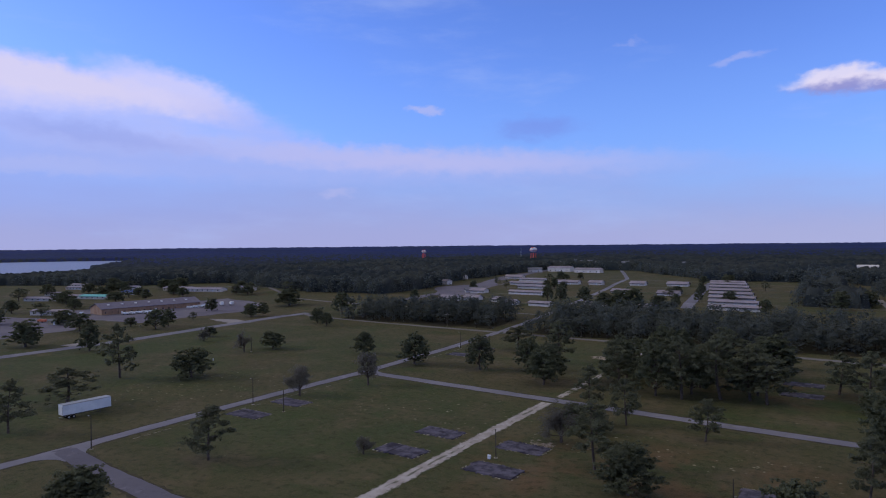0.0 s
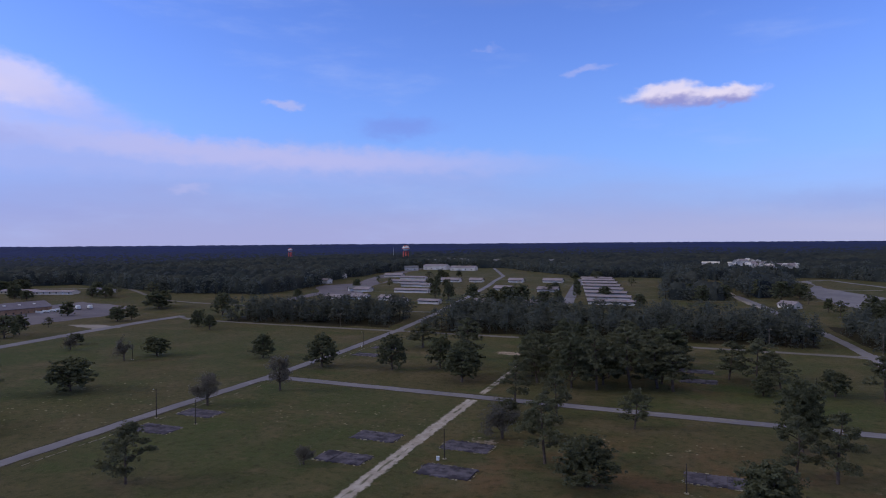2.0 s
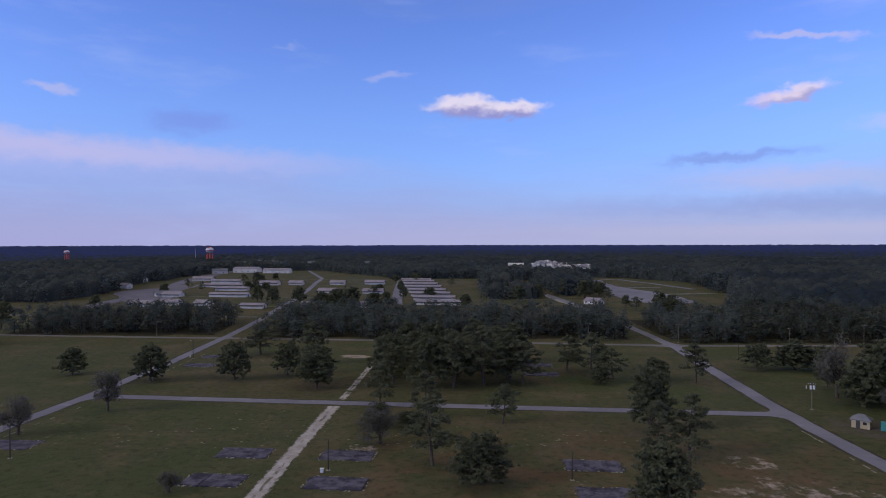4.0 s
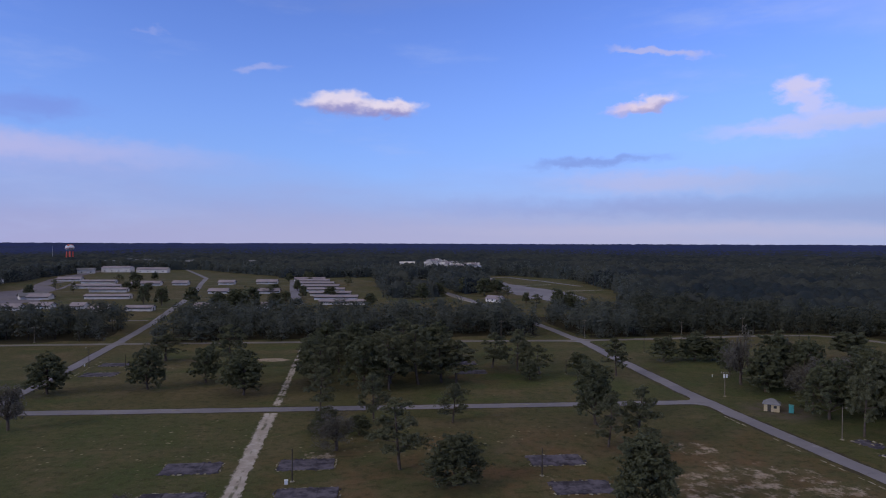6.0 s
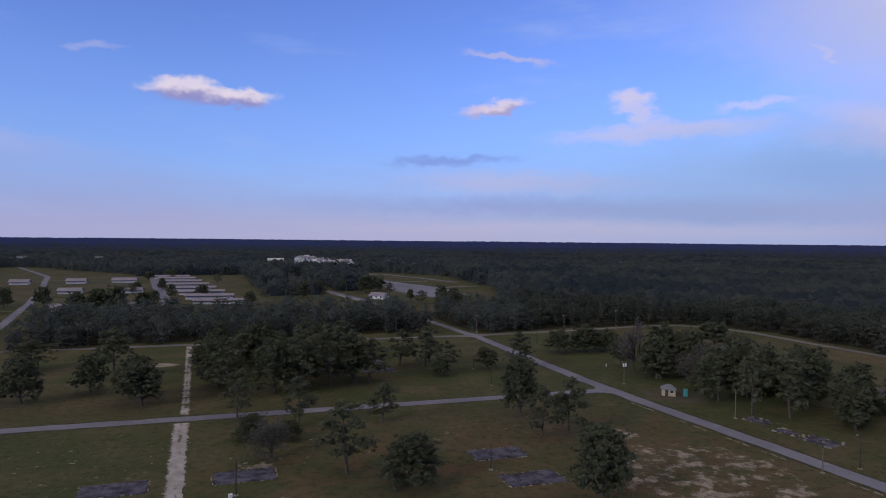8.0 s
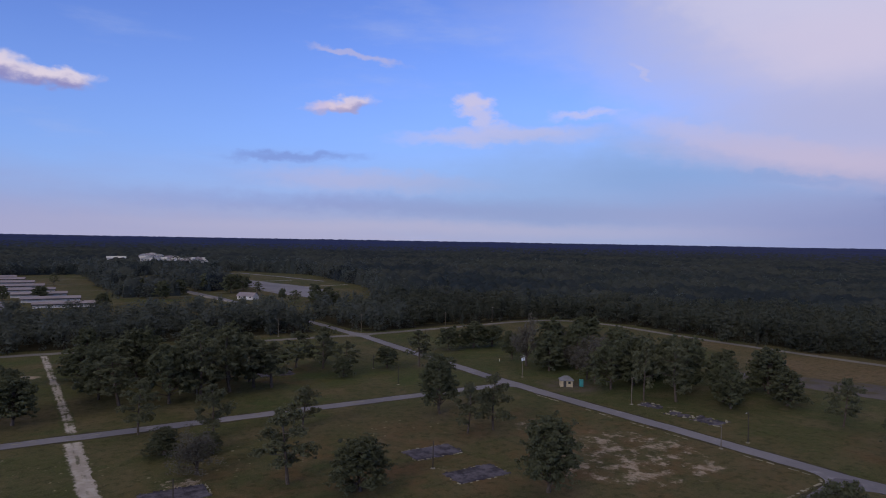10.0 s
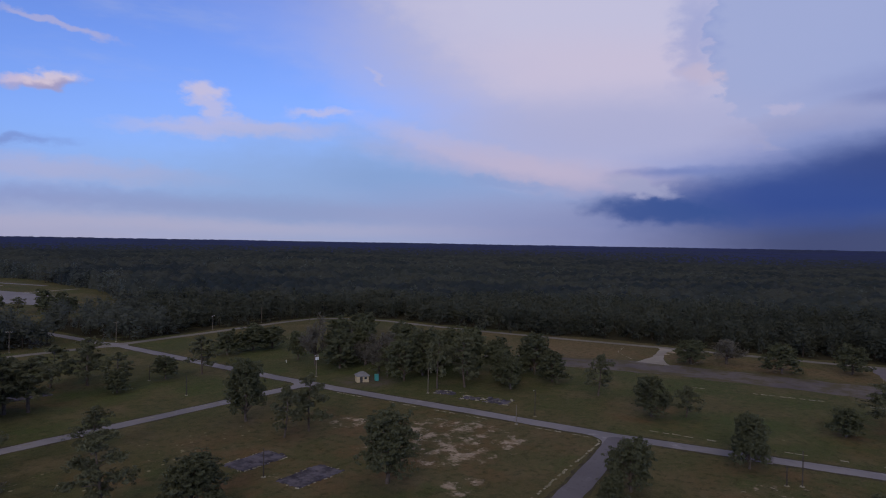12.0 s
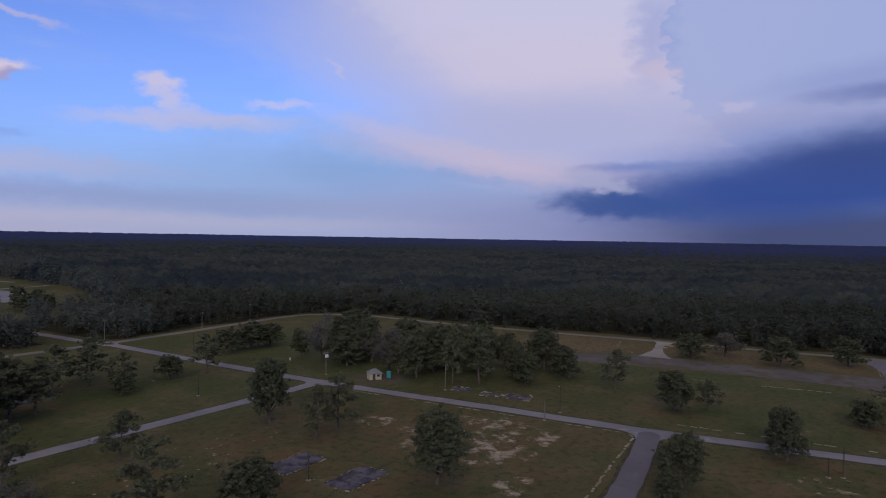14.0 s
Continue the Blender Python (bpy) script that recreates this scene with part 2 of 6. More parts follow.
# ---- materials ----
class Paint:
    """A material under construction: small helpers round its node tree."""

    def __init__(self, name, rough=0.85, metal=0.0):
        self.m = bpy.data.materials.new(name)
        self.m.use_nodes = True
        self.t = self.m.node_tree
        self.b = self.t.nodes["Principled BSDF"]
        self.b.inputs["Roughness"].default_value = rough
        self.b.inputs["Metallic"].default_value = metal
        self.b.inputs["Specular IOR Level"].default_value = 0.08 if rough > 0.65 else 0.5
        self.pos = self.t.nodes.new("ShaderNodeNewGeometry").outputs["Position"]

    def noise(self, scale, detail=4.0, rough=0.55, vec=None, stretch=None):
        v = vec or self.pos
        if stretch:
            nd = self.t.nodes.new("ShaderNodeVectorMath")
            nd.operation = "MULTIPLY"
            plug(nd.inputs[0], v)
            nd.inputs[1].default_value = stretch
            v = nd.outputs[0]
        nd = self.t.nodes.new("ShaderNodeTexNoise")
        plug(nd.inputs["Vector"], v)
        for k, x in (("Scale", scale), ("Detail", detail), ("Roughness", rough)):
            nd.inputs[k].default_value = x
        return nd.outputs["Fac"]

    def ramp(self, v, a, b, top=1.0):
        nd = self.t.nodes.new("ShaderNodeMapRange")
        nd.interpolation_type = "SMOOTHSTEP"
        for s, x in zip(nd.inputs, (v, a, b, 0.0, top)):
            plug(s, x)
        return nd.outputs[0]

    def math(self, op, a, b=0.0):
        nd = self.t.nodes.new("ShaderNodeMath")
        nd.operation = op
        plug(nd.inputs[0], a)
        plug(nd.inputs[1], b)
        return nd.outputs[0]

    def mix(self, fac, a, b, how="MIX"):
        nd = self.t.nodes.new("ShaderNodeMix")
        nd.data_type, nd.blend_type = "RGBA", how
        plug(nd.inputs[0], fac)
        plug(nd.inputs[6], a)
        plug(nd.inputs[7], b)
        return nd.outputs[2]

    def oval(self, x, y, rx, ry, soft=0.5, vec=None):
        """1 within an oval of the ground plan, 0 outside."""
        nd = self.t.nodes.new("ShaderNodeMapping")
        nd.vector_type = "TEXTURE"
        plug(nd.inputs[0], vec or self.pos)
        nd.inputs[1].default_value = (x, y, 0)
        nd.inputs[3].default_value = (rx, ry, 1e6)
        ln = self.t.nodes.new("ShaderNodeVectorMath")
        ln.operation = "LENGTH"
        plug(ln.inputs[0], nd.outputs[0])
        return self.ramp(ln.outputs["Value"], 1 + soft, 1 - soft)

    def chance(self):
        return self.t.nodes.new("ShaderNodeObjectInfo").outputs["Random"]

    def island(self):
        return self.t.nodes.new("ShaderNodeNewGeometry").outputs["Random Per Island"]

    def thin(self, colour, share=0.5):
        """A leaf: light also shines through it."""
        through_leaf, both = self.t.nodes.new("ShaderNodeBsdfTranslucent"), self.t.nodes.new("ShaderNodeMixShader")
        plug(through_leaf.inputs["Color"], colour)
        plug(self.b.inputs["Base Color"], colour)
        both.inputs[0].default_value = share
        for k, sock in ((1, self.b.outputs[0]), (2, through_leaf.outputs[0])):
            self.t.links.new(sock, both.inputs[k])
        for nd in self.t.nodes:
            if nd.type == "OUTPUT_MATERIAL":
                self.t.links.new(both.outputs[0], nd.inputs[0])
        return self.m

    def done(self, colour, bump=None, strength=0.4, dist=0.05):
        plug(self.b.inputs["Base Color"], colour)
        if bump is not None:
            nd = self.t.nodes.new("ShaderNodeBump")
            nd.inputs["Strength"].default_value, nd.inputs["Distance"].default_value = strength, dist
            plug(nd.inputs["Height"], bump)
            plug(self.b.inputs["Normal"], nd.outputs[0])
        return self.m


def rgb(r, g, b):
    return (r, g, b, 1.0)


def plain(name, c1, c2, scale=0.6, rough=0.8, metal=0.0, fine=6.0, bump=0.02):
    """A worn surface: two tones in large patches, darkened by a finer grain."""
    p = Paint(name, rough, metal)
    big, small = p.noise(scale), p.noise(fine, 3.0, 0.7)
    col = p.mix(p.ramp(big, 0.35, 0.65), rgb(*c1), rgb(*c2))
    col = p.mix(p.ramp(small, 0.45, 0.8, 0.35), col, rgb(*[v * 0.6 for v in c1]))
    return p.done(col, small, 0.3, bump)


def make_grass():
    p = Paint("mown_grass", 0.95)
    big, mid, fine, grain = p.noise(0.012, 5.0), p.noise(0.07, 5.0, 0.6), p.noise(0.5, 4.0, 0.65), p.noise(3.0, 2.0, 0.7)
    col = p.mix(p.ramp(big, 0.38, 0.62), rgb(*GRASS_A), rgb(*GRASS_B))
    col = p.mix(p.ramp(mid, 0.42, 0.72, 0.75), col, rgb(*GRASS_DRY))
    col = p.mix(p.ramp(p.noise(0.045, 4.0, 0.6, stretch=(1.0, 1.6, 1.0)), 0.54, 0.72, 0.6), col, rgb(*GRASS_LUSH))
    lush = p.oval(75, 205, 40, 90, 0.6)
    for x, y, rx, ry in ((-60, 265, 90, 40, ), (-120, 140, 45, 45), (90, 50, 40, 60), (5, 215, 45, 35), (-250, 150, 80, 110)):
        lush = p.math("MAXIMUM", lush, p.oval(x, y, rx, ry, 0.6))
    col = p.mix(p.math("MULTIPLY", lush, p.ramp(p.noise(0.03, 5.0, 0.6), 0.36, 0.6, 0.6)), col, rgb(*GRASS_LUSH))
    # reddish dry ground round the slabs and under the pines
    dry = p.oval(-34.4, 124.7, 42, 30, 0.7)
    for x, y, rx, ry in ((10.8, 114.4, 40, 34), (71.9, 73.3, 14, 12), (82.9, 15.5, 22, 16), (25.5, 35.3, 24, 16), (169.4, 54.8, 16, 66), (162, 128, 26, 26), (-19.9, 227.3, 20, 20)):
        dry = p.math("MAXIMUM", dry, p.oval(x, y, rx, ry, 0.7))
    col = p.mix(p.math("MULTIPLY", dry, p.ramp(p.noise(0.09, 5.0, 0.62), 0.42, 0.66, 0.65)), col, rgb(*GRASS_RED))
    tan = p.math("MAXIMUM", p.oval(163, 130, 24, 30, 0.5), p.oval(171, 54, 15, 40, 0.6))
    tan = p.math("MAXIMUM", tan, p.oval(176, 190, 12, 26, 0.6))
    col = p.mix(p.math("MULTIPLY", tan, p.ramp(p.noise(0.06, 5.0, 0.65), 0.3, 0.55, 0.8)), col, rgb(0.150, 0.108, 0.064))
    col = p.mix(p.ramp(fine, 0.45, 0.7, 0.62), col, rgb(*[v * 0.48 for v in GRASS_A]))
    col = p.mix(p.ramp(p.noise(0.22, 6.0, 0.7), 0.54, 0.7, 0.4), col, rgb(*[v * 1.1 for v in GRASS_DRY]))
    col = p.mix(p.ramp(grain, 0.5, 0.78, 0.5), col, rgb(*[v * 1.5 for v in GRASS_DRY]))
    col = p.mix(p.ramp(p.noise(1.1, 4.0, 0.7), 0.56, 0.7, 0.5), col, rgb(*[v * 0.55 for v in GRASS_B]))
    # trodden grey soil round the hut
    col = p.mix(p.math("MULTIPLY", p.oval(57.5, 161.5, 8, 9, 0.6), p.ramp(p.noise(0.3, 5.0, 0.65), 0.3, 0.6, 0.8)), col, rgb(0.115, 0.092, 0.088))
    # bare sand that breaks through the turf
    sand = p.math("MULTIPLY", p.oval(17.5, 108.0, 27, 26, 0.5), 0.92)
    for x, y, rx, ry, k in ((16.7, 134.4, 9, 7, 0.9), (28.1, 95.2, 9, 9, 0.9), (-4.1, 88.5, 8, 5, 1.0), (23.5, 37.4, 16, 12, 0.85), (-66.4, 140.6, 6, 4, 1.0),
                            (58.1, 122.1, 9, 20, 0.8), (-194.5, 114.9, 22, 24, 0.72), (-99.3, 170.1, 18, 10, 0.75), (11.2, 194, 14, 10, 0.66),
                            (-17.4, 124.6, 9, 14, 0.78), (-90, 258.9, 9, 5, 1.2), (-148.5, 247.5, 12, 14, 0.75), (179.8, 93.9, 9, 6, 1.0), (-67.6, 263.9, 6, 4, 1.2),
                            (-117.6, 109.1, 30, 8, 0.62), (131.4, 53.6, 10, 80, 0.6)):
        sand = p.math("MAXIMUM", sand, p.math("MULTIPLY", p.oval(x, y, rx, ry, 0.6), k))
    spots = p.math("MULTIPLY", sand, p.noise(0.2, 8.0, 0.72, stretch=(1.1, 1.0, 1.0)))
    col = p.mix(p.ramp(spots, 0.445, 0.56, 0.8), col, p.mix(p.ramp(fine, 0.3, 0.7), rgb(0.26, 0.195, 0.145), rgb(0.46, 0.385, 0.33)))
    cells = p.t.nodes.new("ShaderNodeTexVoronoi")
    plug(cells.inputs["Vector"], p.pos)
    cells.inputs["Scale"].default_value = 0.62
    patches = p.ramp(p.noise(0.035, 4.0, 0.6), 0.62, 0.7, 0.6)
    for x, y, rx, ry in ((-112, 152, 34, 16), (-186, 150, 30, 34), (-40, 150, 40, 10), (-196, 120, 16, 26)):
        patches = p.math("MAXIMUM", patches, p.oval(x, y, rx, ry, 0.7))
    specks = p.math("MULTIPLY", p.ramp(cells.outputs["Distance"], 0.3, 0.14), p.math("MULTIPLY", patches, p.ramp(p.noise(0.4, 3.0, 0.6), 0.53, 0.6, 0.7)))
    col = p.mix(specks, col, rgb(0.36, 0.32, 0.22))
    return p.done(col, p.math("ADD", fine, grain), 0.6, 0.25)


def make_asphalt(name, a, b, patch):
    p = Paint(name, 0.9)
    big, mid, fine = p.noise(0.05, 4.0), p.noise(0.5, 5.0, 0.65), p.noise(5.0, 3.0, 0.7)
    col = p.mix(p.ramp(big, 0.35, 0.65), rgb(*a), rgb(*b))
    col = p.mix(p.ramp(mid, 0.52, 0.75, patch), col, rgb(*[v * 0.5 for v in a]))
    col = p.mix(p.ramp(p.noise(0.16, 6.0, 0.72), 0.56, 0.7, 0.6), col, rgb(*[v * 1.45 for v in b]))
    col = p.mix(p.ramp(fine, 0.5, 0.8, 0.3), col, rgb(*[v * 1.25 for v in b]))
    return p.done(col, fine, 0.3, 0.02)


def make_sand_track(axis, half, rut, cover):
    """Turf with a worn band of sand along the line x = axis, bare in the wheel ruts and ragged at its rim."""
    p = Paint("sandy_track_ground", 0.95)
    fine, grain = p.noise(0.5, 4.0, 0.65), p.noise(3.0, 2.0, 0.7)
    turf = p.mix(p.ramp(p.noise(0.07, 5.0, 0.6), 0.42, 0.72, 0.75), rgb(*GRASS_A), rgb(*GRASS_DRY))
    turf = p.mix(p.ramp(fine, 0.45, 0.7, 0.5), turf, rgb(*[v * 0.55 for v in GRASS_A]))
    sep = p.t.nodes.new("ShaderNodeSeparateXYZ")
    plug(sep.inputs[0], p.pos)
    off = p.math("ABSOLUTE", p.math("ADD", p.math("ADD", sep.outputs[0], -axis), p.math("MULTIPLY", p.math("SUBTRACT", p.noise(0.12, 3.0), 0.5), 1.2)))
    ragged = p.math("ADD", off, p.math("MULTIPLY", p.math("SUBTRACT", p.noise(0.9, 5.0, 0.7, stretch=(1.0, 0.6, 1.0)), 0.5), 2.6))
    band = p.ramp(ragged, half + 0.35, half - 0.35)
    sand = p.mix(p.ramp(p.noise(0.25, 5.0, 0.65), 0.35, 0.65), rgb(0.44, 0.40, 0.38), rgb(0.31, 0.275, 0.25))
    sand = p.mix(p.ramp(p.noise(2.5, 4.0, 0.7), 0.5, 0.8, 0.4), sand, rgb(0.24, 0.20, 0.16))
    middle = p.math("MULTIPLY", p.ramp(off, rut, rut * 0.3), p.ramp(p.noise(0.35, 4.0, 0.65, stretch=(1.0, 0.4, 1.0)), 0.46, 0.58, 0.75))
    bare = p.math("MULTIPLY", band, p.math("SUBTRACT", 1.0, middle))
    bare = p.math("MULTIPLY", bare, p.ramp(p.noise(0.16, 6.0, 0.72), cover + 0.06, cover - 0.06))
    return p.done(p.mix(bare, turf, sand), p.math("ADD", fine, grain), 0.5, 0.12)


def make_leaves(name, a, b, c, per=0.5):
    p = Paint(name, 0.8)
    col = p.mix(p.island(), rgb(*a), rgb(*b))
    col = p.mix(p.math("MULTIPLY", p.chance(), per), col, rgb(*c))
    col = p.mix(p.ramp(p.noise(0.9, 3.0), 0.45, 0.75, 0.4), col, rgb(*[v * 0.7 for v in a]))
    return p.thin(col)


def make_wood_crowns(name, a, b, c):
    p = Paint(name, 0.8)
    col = p.mix(p.island(), rgb(*a), rgb(*b))
    col = p.mix(p.ramp(p.noise(0.09, 3.0), 0.42, 0.64, 0.8), col, rgb(*c))
    col = p.mix(p.ramp(p.noise(0.006, 4.0), 0.42, 0.62, 0.5), col, rgb(*[v * 0.6 for v in a]))
    return p.thin(col)


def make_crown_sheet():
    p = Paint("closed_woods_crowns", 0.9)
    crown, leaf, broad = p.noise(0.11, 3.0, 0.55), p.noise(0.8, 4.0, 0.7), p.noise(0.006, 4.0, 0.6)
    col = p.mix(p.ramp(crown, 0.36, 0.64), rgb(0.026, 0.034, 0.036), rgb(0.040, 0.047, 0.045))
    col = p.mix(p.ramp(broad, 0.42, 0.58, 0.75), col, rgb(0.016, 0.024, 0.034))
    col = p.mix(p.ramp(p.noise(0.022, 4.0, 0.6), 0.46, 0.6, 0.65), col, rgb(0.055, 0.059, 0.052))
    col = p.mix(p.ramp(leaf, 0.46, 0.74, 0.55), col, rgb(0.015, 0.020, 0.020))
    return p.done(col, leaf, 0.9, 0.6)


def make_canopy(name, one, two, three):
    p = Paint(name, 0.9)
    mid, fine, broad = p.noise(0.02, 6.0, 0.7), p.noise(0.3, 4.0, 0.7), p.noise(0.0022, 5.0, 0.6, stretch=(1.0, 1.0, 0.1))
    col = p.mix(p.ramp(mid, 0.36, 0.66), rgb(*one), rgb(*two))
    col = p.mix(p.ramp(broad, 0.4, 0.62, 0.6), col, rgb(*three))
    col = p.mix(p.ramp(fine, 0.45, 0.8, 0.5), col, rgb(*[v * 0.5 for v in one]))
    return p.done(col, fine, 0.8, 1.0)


def make_slab():
    p = Paint("weathered_slab_concrete", 0.9)
    big, mid, fine = p.noise(0.35, 5.0, 0.65), p.noise(1.3, 5.0, 0.7), p.noise(8.0, 3.0, 0.7)
    col = p.mix(p.ramp(big, 0.38, 0.64), rgb(0.034, 0.031, 0.044), rgb(0.125, 0.115, 0.150))
    col = p.mix(p.ramp(mid, 0.56, 0.74, 0.7), col, rgb(0.035, 0.036, 0.028))
    col = p.mix(p.math("MULTIPLY", p.chance(), 0.3), col, rgb(0.115, 0.105, 0.14))
    col = p.mix(p.ramp(fine, 0.55, 0.8, 0.45), col, rgb(0.17, 0.16, 0.16))
    return p.done(col, fine, 0.4, 0.03)


def make_overgrown():
    p = Paint("overgrown_parking_asphalt", 0.92)
    big, mid, fine = p.noise(0.06, 5.0, 0.6), p.noise(0.3, 5.0, 0.65), p.noise(3.0, 3.0, 0.7)
    col = p.mix(p.ramp(big, 0.38, 0.62), rgb(0.095, 0.083, 0.094), rgb(0.125, 0.108, 0.112))
    col = p.mix(p.ramp(p.noise(0.05, 5.0, 0.65, stretch=(2.2, 0.6, 1.0)), 0.5, 0.62, 0.75), col, rgb(0.085, 0.072, 0.032))
    col = p.mix(p.ramp(p.noise(0.14, 5.0, 0.65), 0.46, 0.62, 0.7), col, rgb(0.078, 0.068, 0.034))
    col = p.mix(p.ramp(mid, 0.5, 0.75, 0.4), col, rgb(0.06, 0.055, 0.05))
    return p.done(col, fine, 0.4, 0.04)


GRASS, SLAB, OVERGROWN = make_grass(), make_slab(), make_overgrown()
SAND, SAND_FAINT = make_sand_track(-81.4, 1.6, 0.5, 0.68), make_sand_track(-80.6, 0.95, 0.4, 0.55)
ASPHALT = make_asphalt("old_grey_asphalt", (0.165, 0.16, 0.195), (0.215, 0.206, 0.24), 0.35)
ASPHALT_DARK = make_asphalt("dark_grey_asphalt", (0.115, 0.108, 0.135), (0.145, 0.136, 0.165), 0.35)
LIMEROCK = make_asphalt("pale_limerock_road", (0.145, 0.135, 0.135), (0.185, 0.172, 0.168), 0.35)
CHALK = make_asphalt("pale_crushed_limerock", (0.22, 0.20, 0.195), (0.30, 0.275, 0.265), 0.5)
LANE = make_asphalt("faded_lane", (0.12, 0.112, 0.075), (0.15, 0.14, 0.10), 0.4)
VERGE = plain("dark_verge", (0.050, 0.044, 0.034), (0.075, 0.068, 0.036), 0.35, 0.95, fine=1.6, bump=0.06)
# dark copy of the bark: the shade inside the woods is in its colour
SHADED_BARK = plain("shaded_bark", (0.034, 0.028, 0.024), (0.048, 0.040, 0.034), 1.5, 0.95)
# ground below the trees: their shade is painted in as this dark brown
WOODS_FLOOR = plain("shaded_woods_floor", (0.030, 0.028, 0.016), (0.042, 0.036, 0.022), 0.1, 0.95)
LOT = make_asphalt("worn_parking_asphalt", (0.135, 0.123, 0.155), (0.17, 0.155, 0.18), 0.4)
CONCRETE = plain("broken_pale_concrete", (0.31, 0.285, 0.225), (0.17, 0.155, 0.11), 0.35)
NEEDLES = make_leaves("pine_needles", (0.123, 0.131, 0.083), (0.176, 0.181, 0.111), (0.112, 0.114, 0.078))
BROADLEAF = make_leaves("oak_leaves", (0.106, 0.117, 0.073), (0.153, 0.163, 0.097), (0.097, 0.103, 0.069))
MOSS = make_leaves("grey_moss_twigs", (0.135, 0.125, 0.108), (0.20, 0.188, 0.16), (0.11, 0.105, 0.09))
BARK = plain("grey_brown_bark", (0.075, 0.058, 0.048), (0.11, 0.09, 0.078), 1.5, 0.95, fine=9.0)
WOODS = make_wood_crowns("mixed_woods_foliage", (0.092, 0.110, 0.106), (0.108, 0.124, 0.116), (0.114, 0.124, 0.114))
BELT = make_wood_crowns("pine_belt_foliage", (0.098, 0.111, 0.098), (0.112, 0.125, 0.107), (0.121, 0.129, 0.109))
# same mixed woods: the darker, warmer light eastward is put into this colour
EAST_WOODS = make_wood_crowns("east_woods_foliage", (0.071, 0.081, 0.066), (0.086, 0.095, 0.075), (0.097, 0.100, 0.073))
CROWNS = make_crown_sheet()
HAZE_CANOPY = make_canopy("hazy_far_woods_canopy", HAZE_CANOPY_A, HAZE_CANOPY_B, HAZE_CANOPY_C)
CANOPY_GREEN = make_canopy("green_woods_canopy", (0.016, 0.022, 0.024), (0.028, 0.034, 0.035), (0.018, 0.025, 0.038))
WATER = plain("lake_water", (0.03, 0.04, 0.055), (0.04, 0.05, 0.065), 0.01, 0.3, fine=0.3, bump=1.2)
POLE_WOOD = plain("weathered_pole_wood", (0.20, 0.17, 0.14), (0.14, 0.12, 0.10), 0.8, 0.9)
POLE_DARK = plain("dark_creosoted_wood", (0.05, 0.042, 0.038), (0.08, 0.07, 0.06), 0.8, 0.9)
METAL = plain("dull_galvanised_metal", (0.45, 0.46, 0.48), (0.36, 0.37, 0.39), 1.0, 0.5, 0.6)
WHITE_PAINT = plain("white_paint", (0.70, 0.72, 0.76), (0.60, 0.62, 0.66), 0.5, 0.55)
TRAILER_WHITE = plain("chalky_white_trailer_skin", (0.66, 0.72, 0.78), (0.56, 0.62, 0.69), 0.4, 0.5)
RUBBER = plain("black_rubber", (0.02, 0.02, 0.02), (0.03, 0.03, 0.03), 2.0, 0.8)
DARK_STEEL = plain("dark_chassis_steel", (0.05, 0.05, 0.055), (0.08, 0.07, 0.065), 1.0, 0.6, 0.4)
ROOF_PALE = plain("pale_metal_roof", (0.27, 0.232, 0.265), (0.205, 0.175, 0.205), 0.15, 0.6)
ROOF_DUSK = plain("dull_purple_grey_roof", (0.125, 0.112, 0.165), (0.155, 0.14, 0.195), 0.4, 0.6)
ROOF_GREY = plain("grey_shingle_roof", (0.15, 0.15, 0.17), (0.20, 0.20, 0.22), 0.3, 0.85)
ROOF_BLUE = plain("blue_metal_roof", (0.05, 0.10, 0.34), (0.08, 0.14, 0.40), 0.2, 0.6)
ROOF_TEAL = plain("teal_metal_roof", (0.10, 0.38, 0.38), (0.14, 0.44, 0.42), 0.2, 0.6)
WALL_PALE = plain("off_white_wall", (0.66, 0.62, 0.60), (0.55, 0.52, 0.50), 0.2, 0.85)
WALL_BRICK = plain("tan_brick_wall", (0.30, 0.19, 0.13), (0.36, 0.25, 0.18), 0.3, 0.9)
WALL_CREAM = plain("cream_painted_block", (0.46, 0.38, 0.26), (0.40, 0.33, 0.22), 0.6, 0.85)
GLASS_DARK = plain("dark_window_glass", (0.03, 0.035, 0.045), (0.05, 0.055, 0.065), 0.5, 0.15)
TEAL = plain("turquoise_plastic", (0.04, 0.27, 0.27), (0.05, 0.23, 0.24), 1.0, 0.5)
TOWER_RED = plain("red_tower_paint", (0.62, 0.09, 0.06), (0.52, 0.08, 0.06), 0.1, 0.6)
ORANGE = plain("orange_paint", (0.5, 0.13, 0.05), (0.42, 0.10, 0.05), 0.5, 0.6)
YELLOW = plain("yellow_paint", (0.5, 0.42, 0.06), (0.42, 0.36, 0.05), 0.5, 0.6)


# ---- shape helpers ----
def mesh_of(name, verts, faces, mats, slots=None):
    me = bpy.data.meshes.new(name)
    me.from_pydata([tuple(v) for v in verts], [], [tuple(f) for f in faces])
    for m in mats if isinstance(mats, (list, tuple)) else [mats]:
        me.materials.append(m)
    if slots is not None:
        me.polygons.foreach_set("material_index", slots)
    me.update()
    return me


